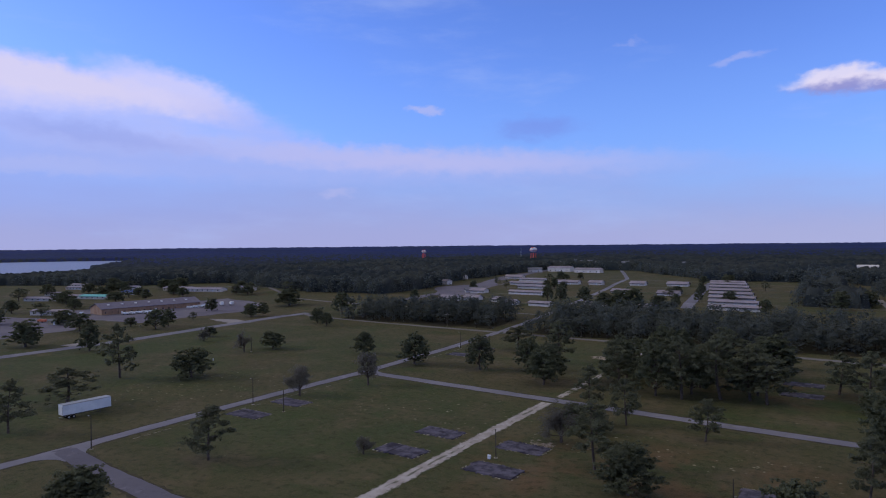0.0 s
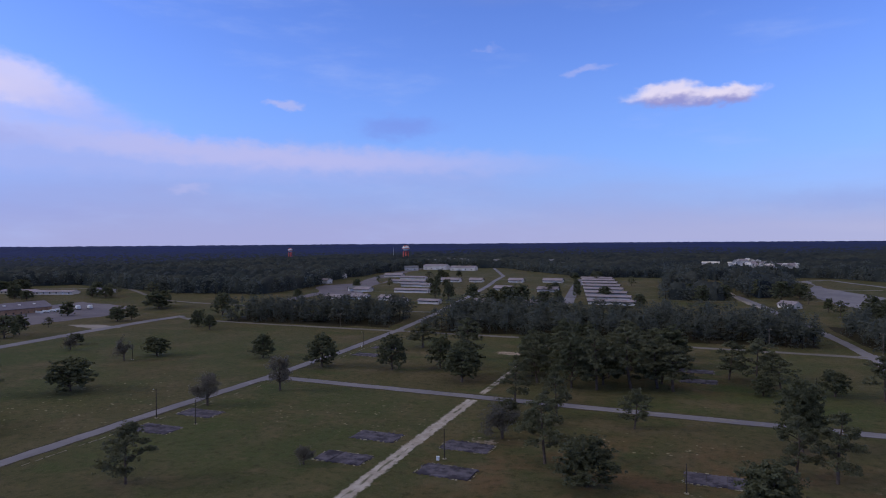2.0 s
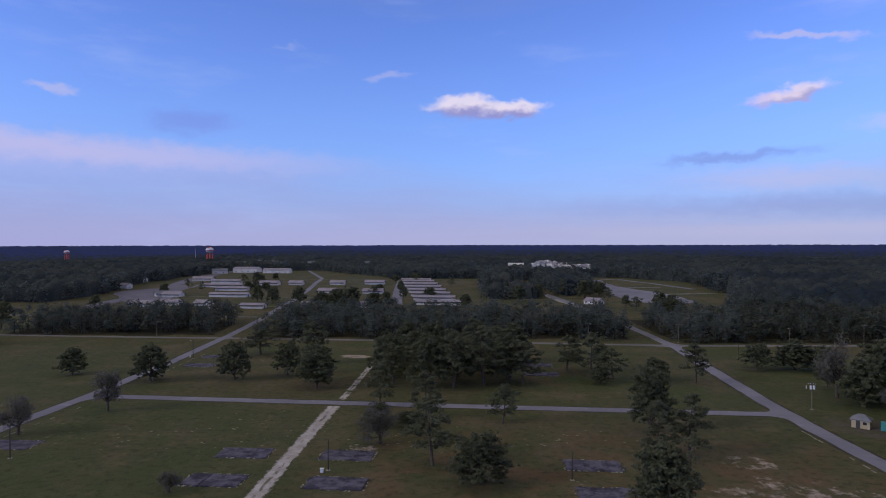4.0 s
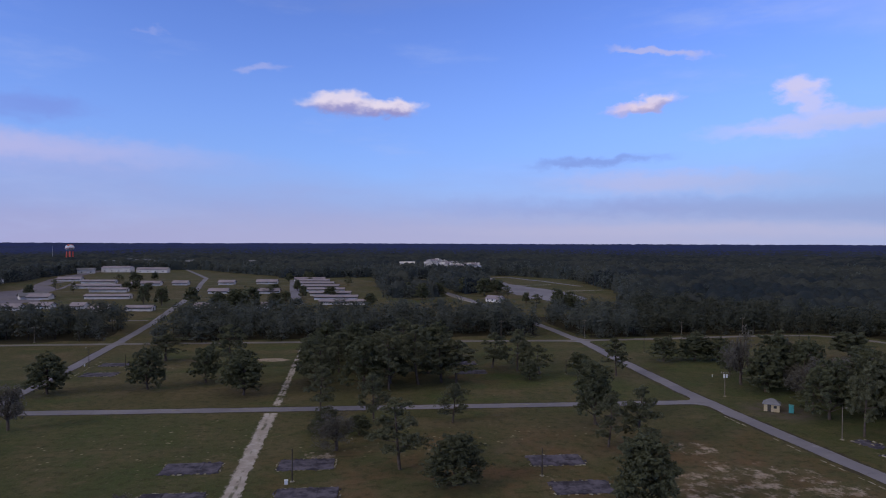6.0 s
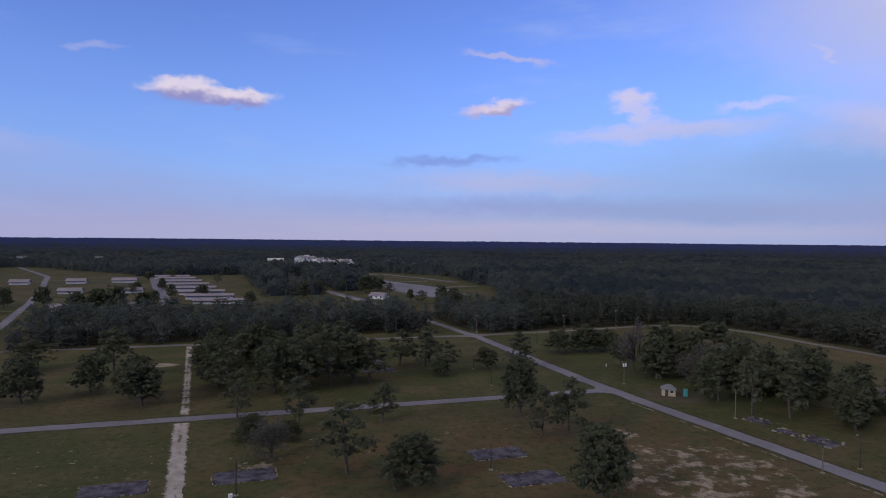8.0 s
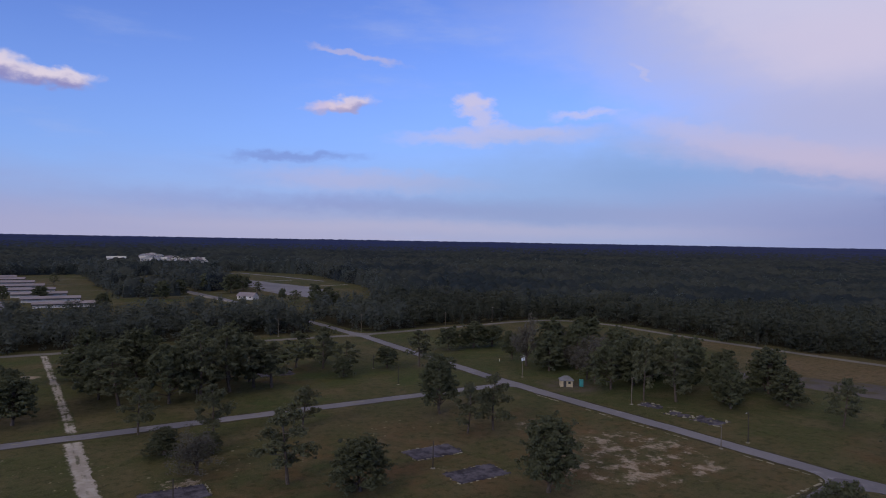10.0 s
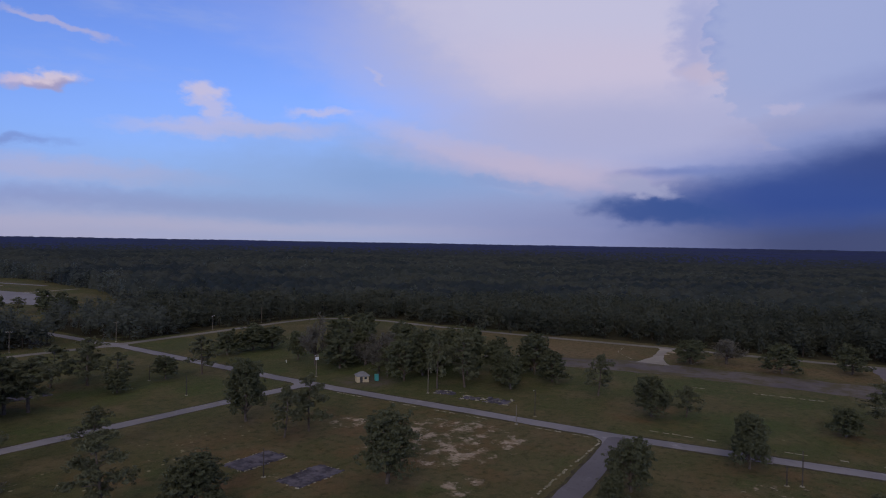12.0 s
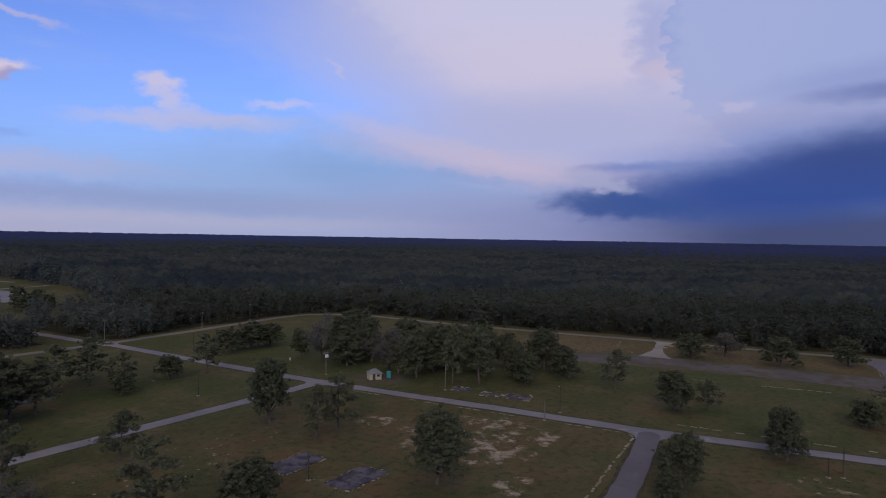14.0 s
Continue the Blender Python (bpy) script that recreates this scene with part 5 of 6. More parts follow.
idx = np.arange(rows * cols).reshape(rows, cols)
corner = np.stack([idx[:-1, :-1], idx[:-1, 1:], idx[1:, 1:], idx[1:, :-1]], -1).reshape(-1, 4)
me = bpy.data.meshes.new("distant_forest")
me.vertices.add(rows * cols)
me.vertices.foreach_set("co", np.stack([cx, cy, cz], -1).astype(np.float32).ravel())
me.loops.add(corner.size)
me.loops.foreach_set("vertex_index", corner.astype(np.int32).ravel())
me.polygons.add(len(corner))
me.polygons.foreach_set("loop_start", np.arange(0, corner.size, 4, dtype=np.int32))
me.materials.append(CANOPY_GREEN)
me.materials.append(HAZE_CANOPY)
# with distance more faces take the blue material, which paints the haze
haze_share = np.clip((np.repeat(rr[:-1], cols - 1) - 1300) / 1700, 0, 1)
me.polygons.foreach_set("material_index", (rng.uniform(0, 1, len(corner)) < haze_share).astype(np.int32))
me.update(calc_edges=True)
tagged(new("distant_forest", me), "forest canopy reaching to the horizon, blue haze in its colour", "forest", kind="stuff")


# ---- buildings ----
def house(name, x, y, turn, long, wide, wall_h, ridge, wall, roof, label, category="building", group="", windows=0, doors=0, hip=0.0, eave=0.5, panes=1.0, fascia=0.0):
    """A low building with its long side along its own x: walls, a pitched roof, windows and doors on both long sides."""
    ob = thing(name, x, y, 0, turn, label, category, group)
    a, b = long / 2, wide / 2
    bm = box(-a, -b, 0, a, b, wall_h)
    if not hip:
        for sx in (-a, a):
            vs = [bm.verts.new(v) for v in ((sx, -b, wall_h), (sx, b, wall_h), (sx, 0, ridge))]
            bm.faces.new(vs if sx > 0 else vs[::-1])
    part("wall", bm, wall, ob)
    bm = bmesh.new()
    e, drop = eave, eave * (ridge - wall_h) / b
    lo, th = wall_h - drop, 0.18
    for s in (-1, 1):
        pts = [(-a - e, s * (b + e), lo), (a + e, s * (b + e), lo), (a + e - hip, 0, ridge), (-a - e + hip, 0, ridge)]
        low = [bm.verts.new((px, py, pz + 0.004)) for px, py, pz in pts]
        top = [bm.verts.new((px, py, pz + th)) for px, py, pz in pts]
        bm.faces.new(top)
        bm.faces.new(low[::-1])
        for i in range(4):
            bm.faces.new((low[i], low[(i + 1) % 4], top[(i + 1) % 4], top[i]))
    if hip:
        for s in (-1, 1):
            bm.faces.new([bm.verts.new(v) for v in ((s * (a + e), -b - e, lo + th), (s * (a + e), b + e, lo + th), (s * (a + e - hip), 0, ridge + th))])
    bmesh.ops.recalc_face_normals(bm, faces=bm.faces)
    part("roof", bm, roof, ob)
    for side in (-1, 1):
        # added dark strip that stands in for the shadow below the eaves
        if fascia:
            part("fascia", box(-a - e, side * (b + e) - 0.06, lo - fascia, a + e, side * (b + e) + 0.06, lo + 0.05), DARK_STEEL, ob, "dark strip painting the shade under the eaves")
        for i in range(windows):
            cx = -a + long * (i + 0.5) / windows
            w = part("window", box(cx - 0.55 * panes, side * b - 0.05, 1.0, cx + 0.55 * panes, side * b + 0.05, 1.0 + 1.1 * min(1, panes)), GLASS_DARK, ob)
        for i in range(doors):
            cx = -a + long * (i + 0.5) / doors + 1.6
            part("door", box(cx - 0.5, side * b - 0.06, 0, cx + 0.5, side * b + 0.06, 2.05), DARK_STEEL if panes < 1 else WHITE_PAINT, ob)
    return ob


def barracks(x, y, long, turn=-5.0, wide=6.6):
    ob = house("barracks", x, y, turn, long, wide, 2.3, 3.3, WALL_PALE, ROOF_PALE, "long low white barracks with a pale pinkish metal roof", "barracks", "barracks in rows", 0, 0, 0, 0.6, fascia=0.45)
    for sx in (-long / 2 - 0.04, long / 2 + 0.04):
        part("door", box(sx - 0.06, -0.6, 0, sx + 0.06, 0.6, 2.0), DARK_STEEL, ob, "dark end door")
    return ob


for k in range(8):
    yy = 426 + 27.5 * k
    barracks(-65 - 0.17 * (yy - 426), yy, 29.5 - 0.2 * k)
for xx, yy, ll in ((-275.8, 596, 33), (-260.4, 551, 43), (-241.4, 520, 32), (-225.3, 472.5, 35), (-185, 408.4, 18)):
    barracks(xx, yy, ll * 0.85)
for xx, yy, ll in ((-226.9, 572.9, 20), (-202.9, 575.1, 14), (-165.5, 578, 15), (-157.6, 502.4, 16), (-132, 581.6, 20), (-120.8, 499.8, 18), (-147.9, 413.1, 14), (-207.4, 407.3, 12), (-237.1, 572.9, 10),
                   (-262.1, 416, 18), (-246, 422, 15), (-223.2, 419, 9), (-268.8, 472.4, 16), (-112.2, 412.9, 14), (-315.2, 635.5, 24)):
    house("cottage", xx, yy, -5, ll * 0.86, 8, 2.2, 3.9, WALL_PALE, ROOF_PALE, "small white camp building with a pale roof", "building", "camp buildings", 0, 1, 0, 0.7, fascia=0.4)
house("cottage", -276, 476, 35, 15, 9, 2.4, 4.2, WALL_PALE, ROOF_GREY, "small white camp building with a grey roof", "building", "camp buildings", 0, 1, 0, 0.7, fascia=0.3)
house("warehouse", -331.8, 808, -3, 32, 15, 5, 7, WALL_PALE, ROOF_PALE, "long pale warehouse before the far woods", "warehouse", "", 4, 1)
house("warehouse", -287, 790, -3, 34, 12, 4, 6, WALL_PALE, ROOF_PALE, "long pale warehouse before the far woods", "warehouse", "", 4, 1)
house("warehouse", -355.9, 778.6, 20, 18, 10, 4, 6, WALL_PALE, ROOF_GREY, "grey shed at the edge of the camp", "warehouse", "", 2, 1)
house("white_house", 38.5, 431, -50, 11.5, 7, 2.3, 4.2, WALL_PALE, ROOF_PALE, "white house with a pale roof among trees", "house", "", 3, 1)
house("hall", -451, 289, 81, 73, 20, 4.4, 7.8, WALL_BRICK, ROOF_DUSK, "long brick hall with a dull purple-grey metal roof", "hall", "", 16, 3, 0, 0.8)
hall = bpy.data.objects["hall"]
for k in range(7):
    xx = -30 + 9.6 * k
    bm = box(-0.8, -0.6, 0, 0.8, 0.6, 0.35, 0.05)
    bm.transform(Matrix.Translation((xx, -4.6, 6.45)) @ Matrix.Rotation(radians(18.8), 4, "X"))
    part("skylight", bm, WHITE_PAINT, hall, "pale rooflight")
    bm = box(-0.8, -0.6, 0, 0.8, 0.6, 0.35, 0.05)
    bm.transform(Matrix.Translation((xx, 4.6, 6.45)) @ Matrix.Rotation(radians(-18.8), 4, "X"))
    part("skylight", bm, WHITE_PAINT, hall, "pale rooflight")
for k in range(15):
    for sy in (-10.2, 10.2):
        part("pilaster", box(-35.2 + 5 * k, sy - 0.25, 0, -34.4 + 5 * k, sy + 0.25, 4.2), WALL_BRICK, hall)
house("shed", -484, 236.5, 28, 27, 7, 2.8, 3.8, WALL_PALE, ROOF_PALE, "long white shed in the compound", "shed", "compound sheds", 5, 1)
for xx, yy, ll in ((-422, 208, 6), (-415.5, 212, 6), (-410, 211, 5)):
    house("shed", xx, yy, 20, ll, 5, 2.6, 3.3, WALL_CREAM, ROOF_GREY, "small tan storage shed in the yard", "shed", "yard sheds", 1, 1)
for xx, yy, ll in ((-620.9, 296, 31), (-615.6, 322, 15), (-740.2, 396, 22), (-660, 330, 24), (-706, 372, 20), (-640, 392, 20)):
    house("camp_building", xx, yy, 26, ll * 0.9, 10, 2.4, 3.6, WALL_PALE, ROOF_PALE, "low pale building of the compound", "building", "compound buildings", 5, 1, fascia=0.3)
house("workshop", -588, 327, 18, 28, 10, 2.5, 3.9, WALL_PALE, ROOF_TEAL, "low workshop with a teal metal roof", "workshop", "", 5, 1)
house("workshop", -584, 362, 18, 23, 10, 2.6, 4.2, WALL_PALE, ROOF_BLUE, "low workshop with a blue metal roof", "workshop", "", 5, 1)
house("workshop", -567.8, 399, 16, 31, 10, 2.5, 3.7, WALL_CREAM, ROOF_PALE, "long tan workshop before the woods", "workshop", "", 9, 2)
house("workshop", -493, 417, 10, 20, 9, 2.8, 4.4, WALL_PALE, ROOF_DUSK, "low building with a purple-grey roof before the woods", "workshop", "", 4, 1)
house("workshop", -530, 401, 16, 40, 11, 2.5, 3.7, WALL_PALE, ROOF_PALE, "long pale workshop before the woods", "workshop", "", 7, 2)
rng = random.Random(5)
for k in range(64):
    u, yy = rng.random() ** 1.3, 690 + 150 * rng.random()
    tall = 12.2 - 3.0 * u + rng.uniform(0, 2.4 if u < 0.35 else 1.2)
    house("town_building", 20 + 0.13 * (yy - 680) + 62 * u, yy, rng.choice((-5, 85)), rng.uniform(3, 8), rng.uniform(3.5, 7), tall, tall + rng.uniform(1.0, 2.0),
                WALL_PALE, rng.choice((ROOF_PALE, WALL_PALE, ROOF_GREY)), "white building standing out of the far woods", "building", "far town", 2)
house("town_building", 9, 785, -5, 18, 7, 11, 12.6, WALL_PALE, WALL_PALE, "long white building standing out of the far woods", "building", "far town", 4)
for k in range(12):
    house("town_building", -376 + 200 * rng.random(), 880 + 95 * rng.random(), -5, rng.uniform(7, 16), 9, 8.5, 11.5, WALL_PALE, ROOF_GREY, "grey roof half hidden in the woods", "building", "roofs in the woods", 0)
for k in range(7):
    house("town_building", -480 + 170 * rng.random(), 500 + 110 * rng.random(), -5, rng.uniform(8, 15), 8, 3.4, 5.0, WALL_PALE, rng.choice((ROOF_PALE, ROOF_GREY)), "pale roof half hidden in the woods", "building", "roofs in the woods", 0)

# the shed by the road and the turquoise box beside it
hut = house("guard_hut", 55.8, 162.5, -38, 3.9, 3.1, 2.2, 3.2, WALL_CREAM, ROOF_GREY, "small cream hut with a grey hipped roof", "hut", "", 0, 0, 1.7, 0.35)
part("door", box(-1.0, -1.6, 0, -0.1, -1.51, 1.9), DARK_STEEL, hut, "dark doorway")
part("window", box(0.5, -1.6, 1.0, 1.3, -1.51, 1.7), GLASS_DARK, hut)
part("window", box(1.91, -0.5, 0.9, 2.0, 0.5, 1.7), GLASS_DARK, hut)
toilet = thing("portable_toilet", 59.3, 159.2, 0, -38, "turquoise plastic portable toilet beside the hut", "toilet")
part("cabin", box(-0.62, -0.62, 0.1, 0.62, 0.62, 2.1, 0.08), TEAL, toilet)
part("roof", box(-0.67, -0.67, 2.104, 0.67, 0.67, 2.26, 0.06), TEAL, toilet)
part("door", box(-0.36, -0.66, 0.2, 0.36, -0.61, 1.95), TEAL, toilet)
part("skid", box(-0.66, -0.66, 0, 0.66, 0.66, 0.1), DARK_STEEL, toilet)


# ---- water towers ----
def water_tower(x, y, high, bowl):
    ob = thing("water_tower", x, y, 0, 0, "red and white water tower above the woods", "water tower", "water towers")
    for k in range(6):
        a = k * math.pi / 3
        part("leg", rod((bowl * 0.9 * math.cos(a), bowl * 0.9 * math.sin(a), 0), (bowl * 0.72 * math.cos(a), bowl * 0.72 * math.sin(a), high - bowl * 0.9), 0.7, 0.6), TOWER_RED, ob)
    part("riser", rod((0, 0, 0), (0, 0, high - bowl), 1.2), TOWER_RED, ob)
    bm = bmesh.new()
    bmesh.ops.create_uvsphere(bm, u_segments=24, v_segments=14, radius=bowl, matrix=Matrix.Translation((0, 0, high)) @ Matrix.Diagonal((1, 1, 0.72, 1)))
    part("tank", bm, WHITE_PAINT, ob, "white tank")
    part("balcony", rod((0, 0, high - 0.9), (0, 0, high - 0.1), bowl * 1.1, None, 24), TOWER_RED, ob)
    for k in range(3):
        a = k * math.pi * 2 / 3 + 0.4
        part("panel", rod((bowl * 0.5 * math.cos(a), bowl * 0.5 * math.sin(a), high + bowl * 0.46), (bowl * 0.62 * math.cos(a), bowl * 0.62 * math.sin(a), high + bowl * 0.62), 2.4, 1.8, 10), TOWER_RED, ob, "red painted panel")
    return ob


water_tower(-488, 1064, 26, 6.5)
water_tower(-1015, 1491, 29, 6.1)
mast = thing("radio_mast", -514, 1067, 0, 0, "thin pale radio mast in the woods", "mast")
part("pole", rod((0, 0, 0), (0, 0, 25), 0.5, 0.3), METAL, mast)
part("aerial", rod((0, 0, 25), (0, 0, 28.5), 0.12), METAL, mast)


# ---- concrete slabs of vanished huts ----
def slab(x, y, long=11.6, wide=6.6, turn=0.0, seed=0, label="dark weathered concrete slab in the grass"):
    ob = thing("concrete_slab", x, y, 0, turn, label, "slab", "slabs of vanished huts")
    rng, n = random.Random(seed), 3
    for i in range(n):
        for j in range(2):
            x0, x1 = -long / 2 + long * i / n + 0.02, -long / 2 + long * (i + 1) / n - 0.02
            y0, y1 = -wide / 2 + wide * j / 2 + 0.02, -wide / 2 + wide * (j + 1) / 2 - 0.02
            part("panel", box(x0, y0, -0.1, x1, y1, 0.15 + rng.uniform(-0.05, 0.05), 0.03), SLAB, ob)
    for side in range(4):
        a, b = (long, wide) if side < 2 else (wide, long)
        for i in range(int(a / 0.55)):
            if rng.random() < 0.3:
                continue
            u, v = -a / 2 + 0.55 * (i + rng.random()), (b / 2 + rng.uniform(0.0, 0.45)) * (1 if side % 2 else -1)
            u, v = (u, v) if side < 2 else (v, u)
            w, d = rng.uniform(0.12, 0.42), rng.uniform(0.08, 0.2)
            bm = box(-w, -d, -0.1, w, d, rng.uniform(0.03, 0.16), 0.03)
            bm.transform(Matrix.Translation((u, v, 0)) @ Matrix.Rotation(rng.uniform(-0.5, 0.5) + (0 if side < 2 else 1.57), 4, "Z"))
            part("edging", bm, CONCRETE if rng.random() < 0.45 else SLAB, ob, "pale broken concrete edging")
    return ob


for k, (xx, yy, tt) in enumerate(((-148, 123.5, 0), (-147.9, 139.4, -2), (-92.1, 119.5, -3), (-92, 135.9, -3), (-69, 135.3, -3), (-67.9, 118.8, -3), (-16.6, 131, -3), (-16.5, 115.6, -3),
                                  (-146.2, 237.3, -4), (-146.7, 255.7, -4), (-17.5, 225.4, -4), (-18, 242.5, -4))):
    slab(xx, yy, 11.4, 6.3, tt, k)


def rubble(x, y, wx, wy, turn, seed, count):
    """A broken foundation: stubs of low wall, a cracked floor and lumps."""
    ob = thing("ruined_foundation", x, y, 0, turn, "ruined pale concrete foundation in the grass", "foundation", "ruined foundations")
    rng = random.Random(seed)
    for (ax, ay), (bx, by) in (((-wx, -wy), (wx, -wy)), ((wx, -wy), (wx, wy)), ((wx, wy), (-wx, wy)), ((-wx, wy), (-wx, -wy)), ((-wx, wy * 0.2), (wx, wy * 0.2))):
        n = max(3, int(math.hypot(bx - ax, by - ay) / 1.3))
        for i in range(n):
            if rng.random() < 0.5:
                continue
            f = (i + 0.5) / n
            bm = box(-rng.uniform(0.2, 0.6), -0.12, -0.1, rng.uniform(0.3, 0.65), 0.16, rng.uniform(0.06, 0.28), 0.03)
            bm.transform(Matrix.Translation((ax + (bx - ax) * f, ay + (by - ay) * f, 0)) @ Matrix.Rotation(math.atan2(by - ay, bx - ax) + rng.uniform(-0.2, 0.2), 4, "Z"))
            part("wall_piece", bm, rng.choice((CONCRETE, CONCRETE, SLAB)), ob)
    for _ in range(count):
        s = rng.uniform(0.12, 0.45)
        bm = box(-s, -s * 0.6, -0.05, s, s * 0.6, s * rng.uniform(0.3, 0.8), 0.05)
        bm.transform(Matrix.Translation((rng.uniform(-wx, wx) * 1.15, rng.uniform(-wy, wy) * 1.1, 0)) @ Matrix.Rotation(rng.uniform(0, 3.1), 4, "Z"))
        part("lump", bm, rng.choice((CONCRETE, SLAB, SLAB)), ob)
    for i in range(3):
        y0, y1 = -wy + 0.4 + (2 * wy - 0.8) * i / 3, -wy + 0.4 + (2 * wy - 0.8) * (i + 1) / 3 - 0.1
        part("floor", box(-wx + 0.4 + rng.uniform(0, 0.8), y0, -0.1, wx - 0.4 - rng.uniform(0, 0.8), y1, 0.06 + 0.01 * i), SLAB, ob, "dark broken floor")
    return ob


rubble(58.6, 132.0, 2.6, 3.6, 18, 1, 24)
rubble(57.6, 121.8, 2.2, 3.0, 12, 2, 24)
rubble(58.6, 113.6, 3.2, 3.8, 10, 3, 34)


# ---- kerbs and stones ----
def kerb_line(pts, gap, keep, seed, label="broken pale concrete kerb in the grass", wide=0.26, stone=None):
    ob = thing("kerb", 1.2, -4.8, 0, 0, label, "kerb", "old kerbs")
    rng = random.Random(seed)
    for (ax, ay), (bx, by) in zip(pts, pts[1:]):
        d = math.hypot(bx - ax, by - ay)
        n = int(d / gap)
        turn = math.atan2(by - ay, bx - ax)
        for i in range(n):
            if rng.random() > keep:
                continue
            f = (i + 0.5) / n
            m = Matrix.Translation((ax + (bx - ax) * f + rng.uniform(-0.15, 0.15), ay + (by - ay) * f + rng.uniform(-0.15, 0.15), 0)) @ Matrix.Rotation(turn + rng.uniform(-0.06, 0.06), 4, "Z")
            bm = box(-gap * rng.uniform(0.25, 0.5), -wide * rng.uniform(0.3, 0.6), -0.1, gap * rng.uniform(0.3, 0.5), wide * rng.uniform(0.3, 0.6), rng.uniform(0.03, 0.12))
            bm.transform(m)
            part("kerb_stone", bm, stone or CONCRETE, ob)
    return ob


kerb_line([(-148.8, 191.3), (-78.4, 186.4), (-9.7, 182.3), (36, 180.4)], 2.6, 0.88, 1, "pale broken kerb along the cross road", 0.3)
kerb_line([(38.1, 168.3), (38.2, 136.3), (39.2, 96.1), (39.8, 83.9)], 2.4, 0.66, 2)
kerb_line([(-155.7, 97.3), (-155.6, 146.4), (-153.9, 181.5)], 2.6, 0.6, 3)
kerb_line([(39.0, 82.0), (36.4, 80.5), (18.2, 80.3), (-2.6, 79.8), (-15.2, 80.0)], 0.95, 0.72, 4, "row of pale stones beside the road", 0.5, CONCRETE)
kerb_line([(152.9, 106.8), (167, 116.8), (181.3, 118.7)], 2.2, 0.7, 5)
kerb_line([(115, 58.1), (116.9, 37.4)], 2.4, 0.85, 6, "pale concrete edge of the old parking strip", 0.45)
kerb_line([(112.6, 78.7), (113.2, 70.5)], 2.4, 0.9, 7, "pale concrete edge of the old parking strip", 0.45)
kerb_line([(117.1, 27), (118.9, 6.2)], 2.4, 0.9, 8, "pale concrete edge of the old parking strip", 0.45)
kerb_line([(154.7, 21.8), (173.3, 21.2)], 2.2, 0.8, 9)
kerb_line([(155.4, 84.1), (171.9, 81.7)], 2.2, 0.8, 10)
kerb_line([(-154.2, 214.6), (-156.3, 272.5)], 2.6, 0.55, 11)
kerb_line([(53.6, 81.7), (54.2, 55.2), (56.3, 14.1)], 2.6, 0.45, 12)


# ---- poles ----
def pole(x, y, high, kind, turn=0.0, dark=True):
    """kind: 'lamp' has an arm and a lamp head, 'cross' a crossarm, 'cans' a crossarm and transformers, 'post' nothing."""
    name, text = {"lamp": ("street_lamp", "wooden street lamp pole with a metal arm"), "cross": ("utility_pole", "wooden utility pole with a crossarm"),
                  "cans": ("utility_pole", "utility pole with two pale transformers"), "post": ("wooden_post", "bare dark wooden post in the grass")}[kind]
    ob = thing(name, x, y, 0, turn, text, "pole", name + "s by the roads")
    wood = POLE_DARK if dark else POLE_WOOD
    part("shaft", rod((0, 0, -0.2), (0, 0, high), 0.14, 0.09), wood, ob)
    part("footing", rod((0, 0, -0.1), (0, 0, 0.12), 0.55, 0.45, 10), CONCRETE, ob, "pale concrete footing")
    if kind == "lamp":
        part("arm", rod((0, 0, high - 0.6), (0.9, 0, high - 0.25), 0.035), DARK_STEEL, ob)
        part("lamp_head", box(0.75, -0.1, high - 0.34, 1.2, 0.1, high - 0.2, 0.03), METAL, ob)
    if kind in ("cross", "cans"):
        part("crossarm", box(-1.2, -0.07, high - 0.6, 1.2, 0.07, high - 0.44), wood, ob)
        for sx in (-1.05, -0.4, 0.4, 1.05):
            part("insulator", rod((sx, 0, high - 0.44), (sx, 0, high - 0.26), 0.05, 0.03), WHITE_PAINT, ob)
    if kind == "cans":
        for sx in (-0.42, 0.42):
            part("transformer", rod((sx, -0.3, high - 1.9), (sx, -0.3, high - 0.9), 0.27, None, 12), WHITE_PAINT, ob, "pale transformer can")
    return ob


for xx, yy, hh, kk, tt, dd in ((-155.3, 82.8, 8.0, "lamp", 180, True), (-155.7, 131.5, 8.0, "lamp", 180, True), (-155, 251.3, 7.6, "lamp", 180, True),
                               (-141.5, 130.2, 6.2, "post", 0, True), (-71.1, 126, 6.4, "post", 0, True), (-22.2, 122.6, 5.6, "post", 0, True), (-141.1, 247.6, 5.2, "post", 0, True),
                               (10.2, 191.3, 5.9, "post", 0, True), (15.5, 217.7, 5.0, "post", 0, True), (34, 34, 7.0, "post", 0, True), (32.6, 36.6, 4.0, "post", 0, True),
                               (53.5, 300.6, 9.0, "cross", 0, False), (103, 298.8, 7.6, "cross", 0, False), (138.6, 303.0, 8.6, "cross", 0, False), (191.9, 301.6, 7.6, "cross", 0, False),
                               (12.8, 305.5, 8.6, "cross", 0, False), (-120.8, 313.5, 7.4, "cross", 0, False), (-202.3, 315.2, 7.4, "cross", 0, False),
                               (52.4, 179.7, 7.6, "cans", 0, False), (55.1, 135.8, 7.8, "lamp", 0, False), (49.9, 97.8, 7.4, "lamp", 180, True), (40.4, 98.7, 5.0, "post", 0, False),
                               (-232.1, 197.4, 6.6, "post", 0, True), (-194.1, 229.7, 6.0, "post", 0, True), (63.6, 257.5, 6.0, "post", 0, True), (154.7, 282.2, 5.4, "post", 0, True)):
    pole(xx, yy, hh, kk, tt, dd)

bin_box = thing("meter_box", -72.1, 124.7, 0, 8, "small white electrical box beside the post", "box")
part("body", box(-0.34, -0.28, 0, 0.34, 0.28, 0.8, 0.05), WHITE_PAINT, bin_box)
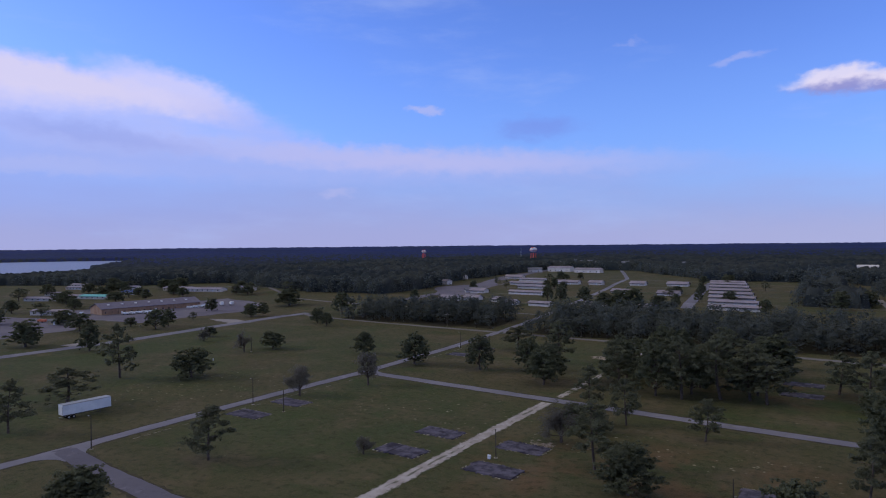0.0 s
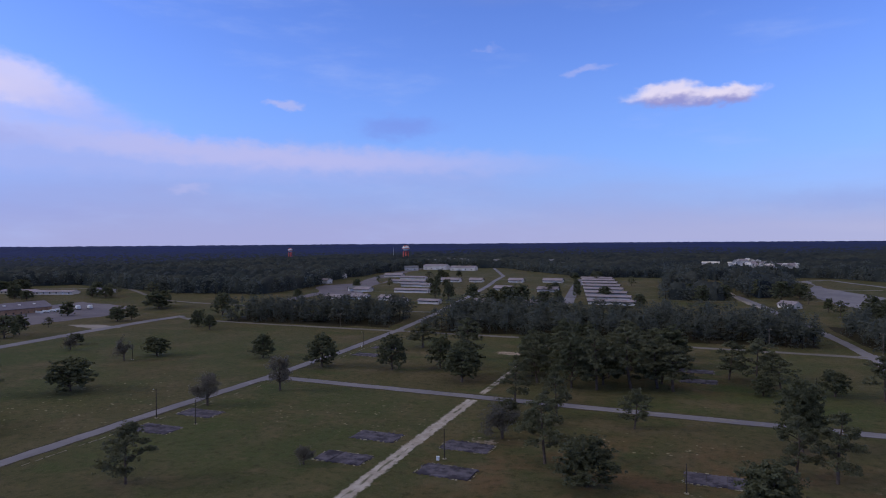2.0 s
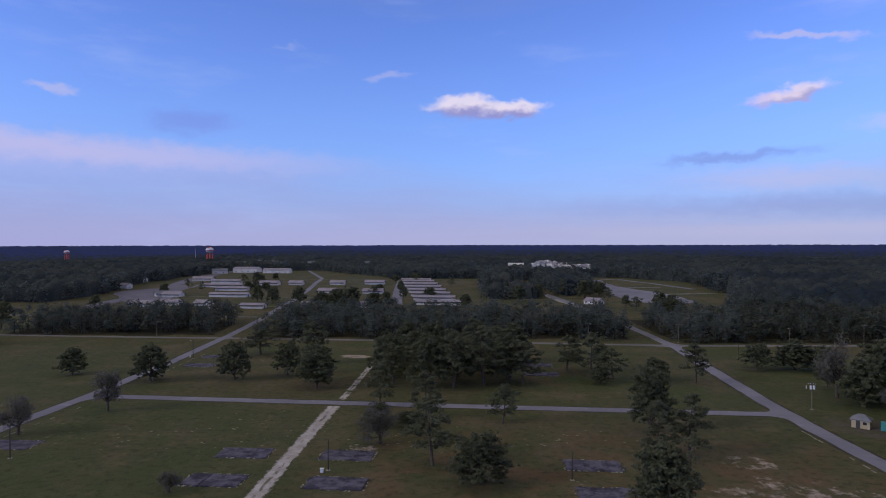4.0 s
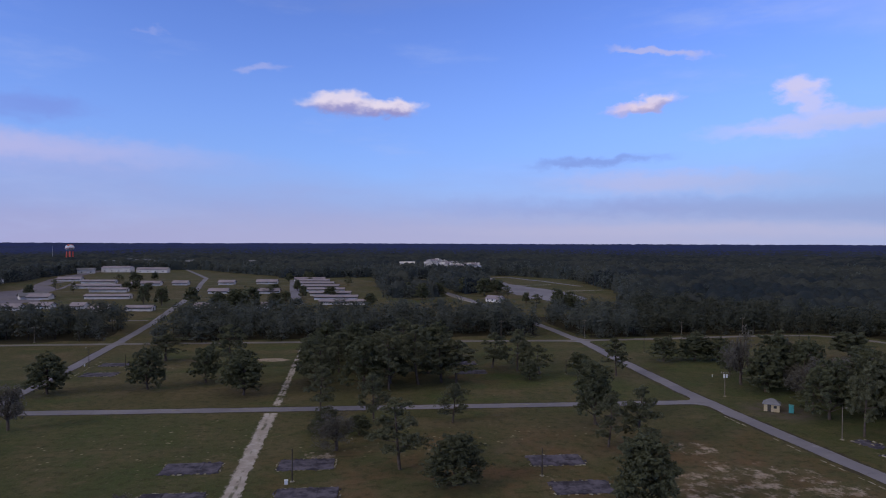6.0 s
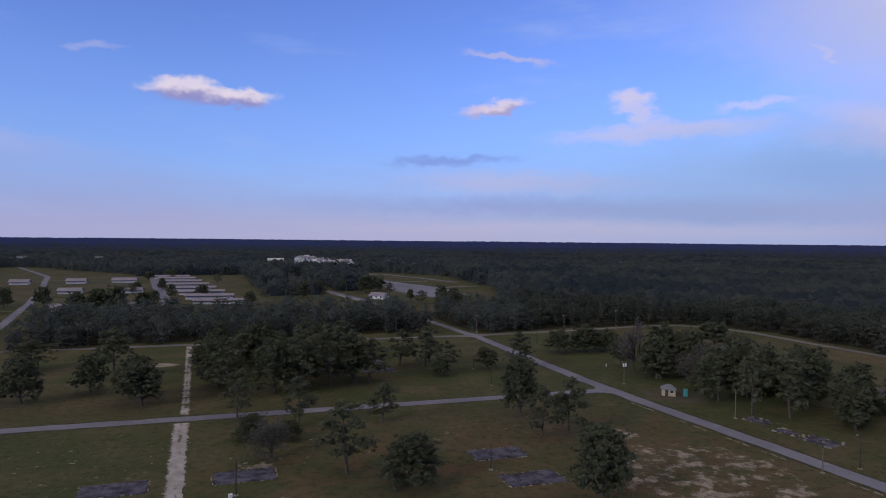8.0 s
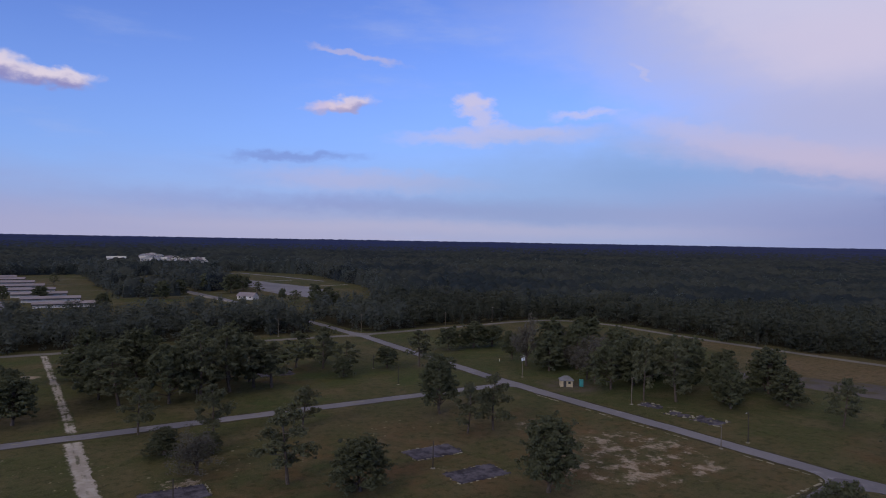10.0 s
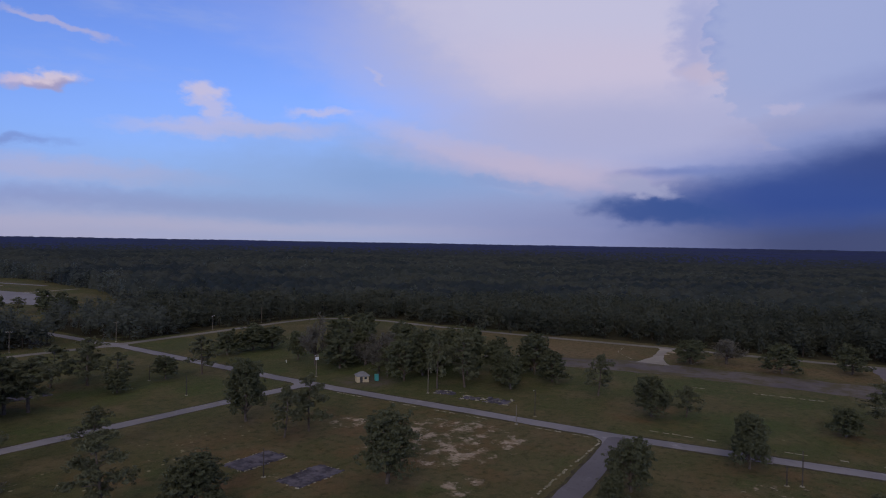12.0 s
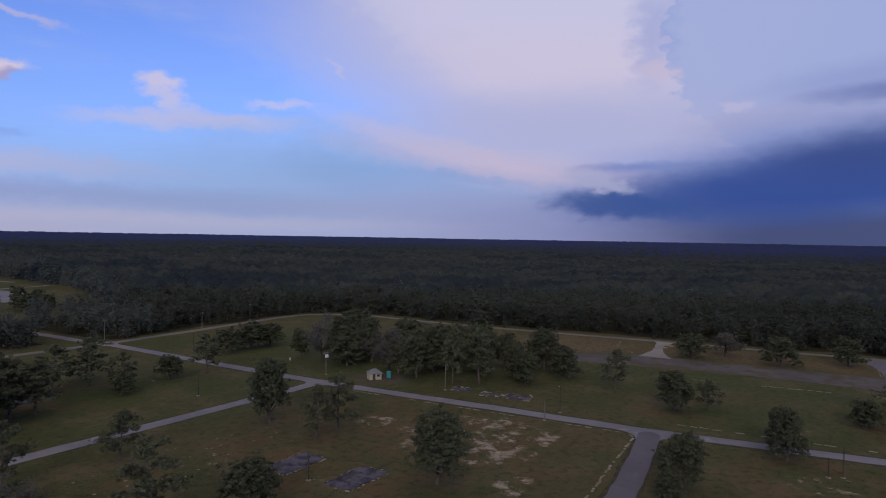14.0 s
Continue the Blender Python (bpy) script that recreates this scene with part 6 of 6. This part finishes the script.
part("lid", box(-0.38, -0.32, 0.804, 0.38, 0.32, 0.86, 0.02), WHITE_PAINT, bin_box)
for xx, yy in ((64.2, 206.2), (-228.8, 174.3), (-157.5, 254.1)):
    mk = thing("marker_post", xx, yy, 0, 0, "short white marker post in the grass", "post", "marker posts")
    part("post", box(-0.12, -0.12, -0.1, 0.12, 0.12, 0.9, 0.02), WHITE_PAINT, mk)
    part("cap", box(-0.16, -0.16, 0.904, 0.16, 0.16, 1.0, 0.02), YELLOW, mk)
manhole = thing("road_patch", 47.3, 42, 0.1, 2, "dark square patch on the road", "patch")
part("slab", box(-2.6, -1.7, 0.012, 2.6, 1.7, 0.03), LOT, manhole)


# ---- trailer ----
def trailer(x, y, turn, long, label, group=""):
    """A box semi-trailer parked without its tractor, nose along its own +y."""
    ob = thing("semi_trailer", x, y, 0, turn, label, "trailer", group)
    h = long / 2
    body = part("box", box(-1.28, -h, 1.15, 1.28, h, 4.05, 0.05), TRAILER_WHITE, ob)
    part("roof_rail", box(-1.31, -h, 4.054, 1.31, h, 4.12), METAL, ob)
    for sx in (-1.3, 1.3):
        part("side_rail", box(sx - 0.03, -h, 1.05, sx + 0.03, h, 1.25), DARK_STEEL, ob)
        part("top_trim", box(sx - 0.025, -h, 3.92, sx + 0.025, h, 4.05), METAL, ob)
    for i in range(10):
        yy = -h + long * (i + 0.5) / 10
        for sx in (-1.29, 1.29):
            part("rib", box(sx - 0.02, yy - 0.04, 1.25, sx + 0.02, yy + 0.04, 3.92), TRAILER_WHITE, body)
    for sx in (-0.62, 0.62):
        d = part("rear_door", box(sx - 0.6, -h - 0.05, 1.2, sx + 0.6, -h - 0.004, 3.95, 0.01), WHITE_PAINT, ob)
        part("hinge", box(sx * 1.95 - 0.04, -h - 0.08, 1.5, sx * 1.95 + 0.04, -h - 0.052, 3.6), METAL, d)
    part("chassis", box(-0.5, -h + 0.3, 0.8, 0.5, h - 0.8, 1.146), DARK_STEEL, ob)
    for yy in (-h + 1.6, -h + 2.9):
        part("axle", rod((-1.1, yy, 0.5), (1.1, yy, 0.5), 0.08), DARK_STEEL, ob)
        for sx in (-1.05, 1.05):
            w = part("wheel", rod((sx - 0.22, yy, 0.5), (sx + 0.22, yy, 0.5), 0.5, None, 18), RUBBER, ob)
            part("rim", rod((sx - 0.23, yy, 0.5), (sx + 0.23, yy, 0.5), 0.26, None, 12), METAL, w)
    for sx in (-0.7, 0.7):
        part("landing_leg", box(sx - 0.08, h - 3.0, 0.05, sx + 0.08, h - 2.84, 1.1), DARK_STEEL, ob)
        part("foot", box(sx - 0.2, h - 3.12, 0, sx + 0.2, h - 2.72, 0.06), DARK_STEEL, ob)
    part("bumper", box(-1.1, -h - 0.04, 0.5, 1.1, -h + 0.06, 0.62), METAL, ob)
    return ob


trailer(-188.2, 99.4, -4, 13.2, "white box semi-trailer parked alone in the grass")


# ---- parked vehicles by the hall ----
def truck(x, y, turn, long, high, colour, label):
    ob = thing("parked_truck", x, y, 0, turn, label, "truck", "trucks by the hall")
    h = long / 2
    part("body", box(-1.15, -h, 0.7, 1.15, h - 2.0, high, 0.08), colour, ob)
    part("cab", box(-1.1, h - 1.9, 0.6, 1.1, h, high * 0.82, 0.2), colour, ob)
    part("windscreen", box(-0.95, h - 0.02, high * 0.5, 0.95, h + 0.03, high * 0.74), GLASS_DARK, ob)
    for yy in (-h + 1.2, h - 1.0):
        for sx in (-1.0, 1.0):
            part("wheel", rod((sx - 0.16, yy, 0.45), (sx + 0.16, yy, 0.45), 0.45, None, 12), RUBBER, ob)
    return ob


for k in range(5):
    truck(-434.5 + 1.1 * k, 262 + 4.1 * k, -68, 5.2, 2.0, WHITE_PAINT, "white truck parked beside the brick hall")
for k in range(4):
    truck(-432 + 1.0 * k, 312 + 4.0 * k, -68, 5.2, 2.0, WHITE_PAINT, "white truck parked beside the brick hall")
truck(-424, 334.6, 60, 7.0, 2.8, WHITE_PAINT, "white box truck parked in the yard")
truck(-417, 338.5, 60, 7.0, 2.8, WHITE_PAINT, "white box truck parked in the yard")
truck(-466, 240, 60, 6.0, 2.4, WHITE_PAINT, "white truck parked by the long shed")
truck(-461, 245, 60, 6.0, 2.4, WHITE_PAINT, "white truck parked by the long shed")
truck(-440.6, 209.1, 100, 6.0, 2.2, ORANGE, "orange truck parked in the yard")
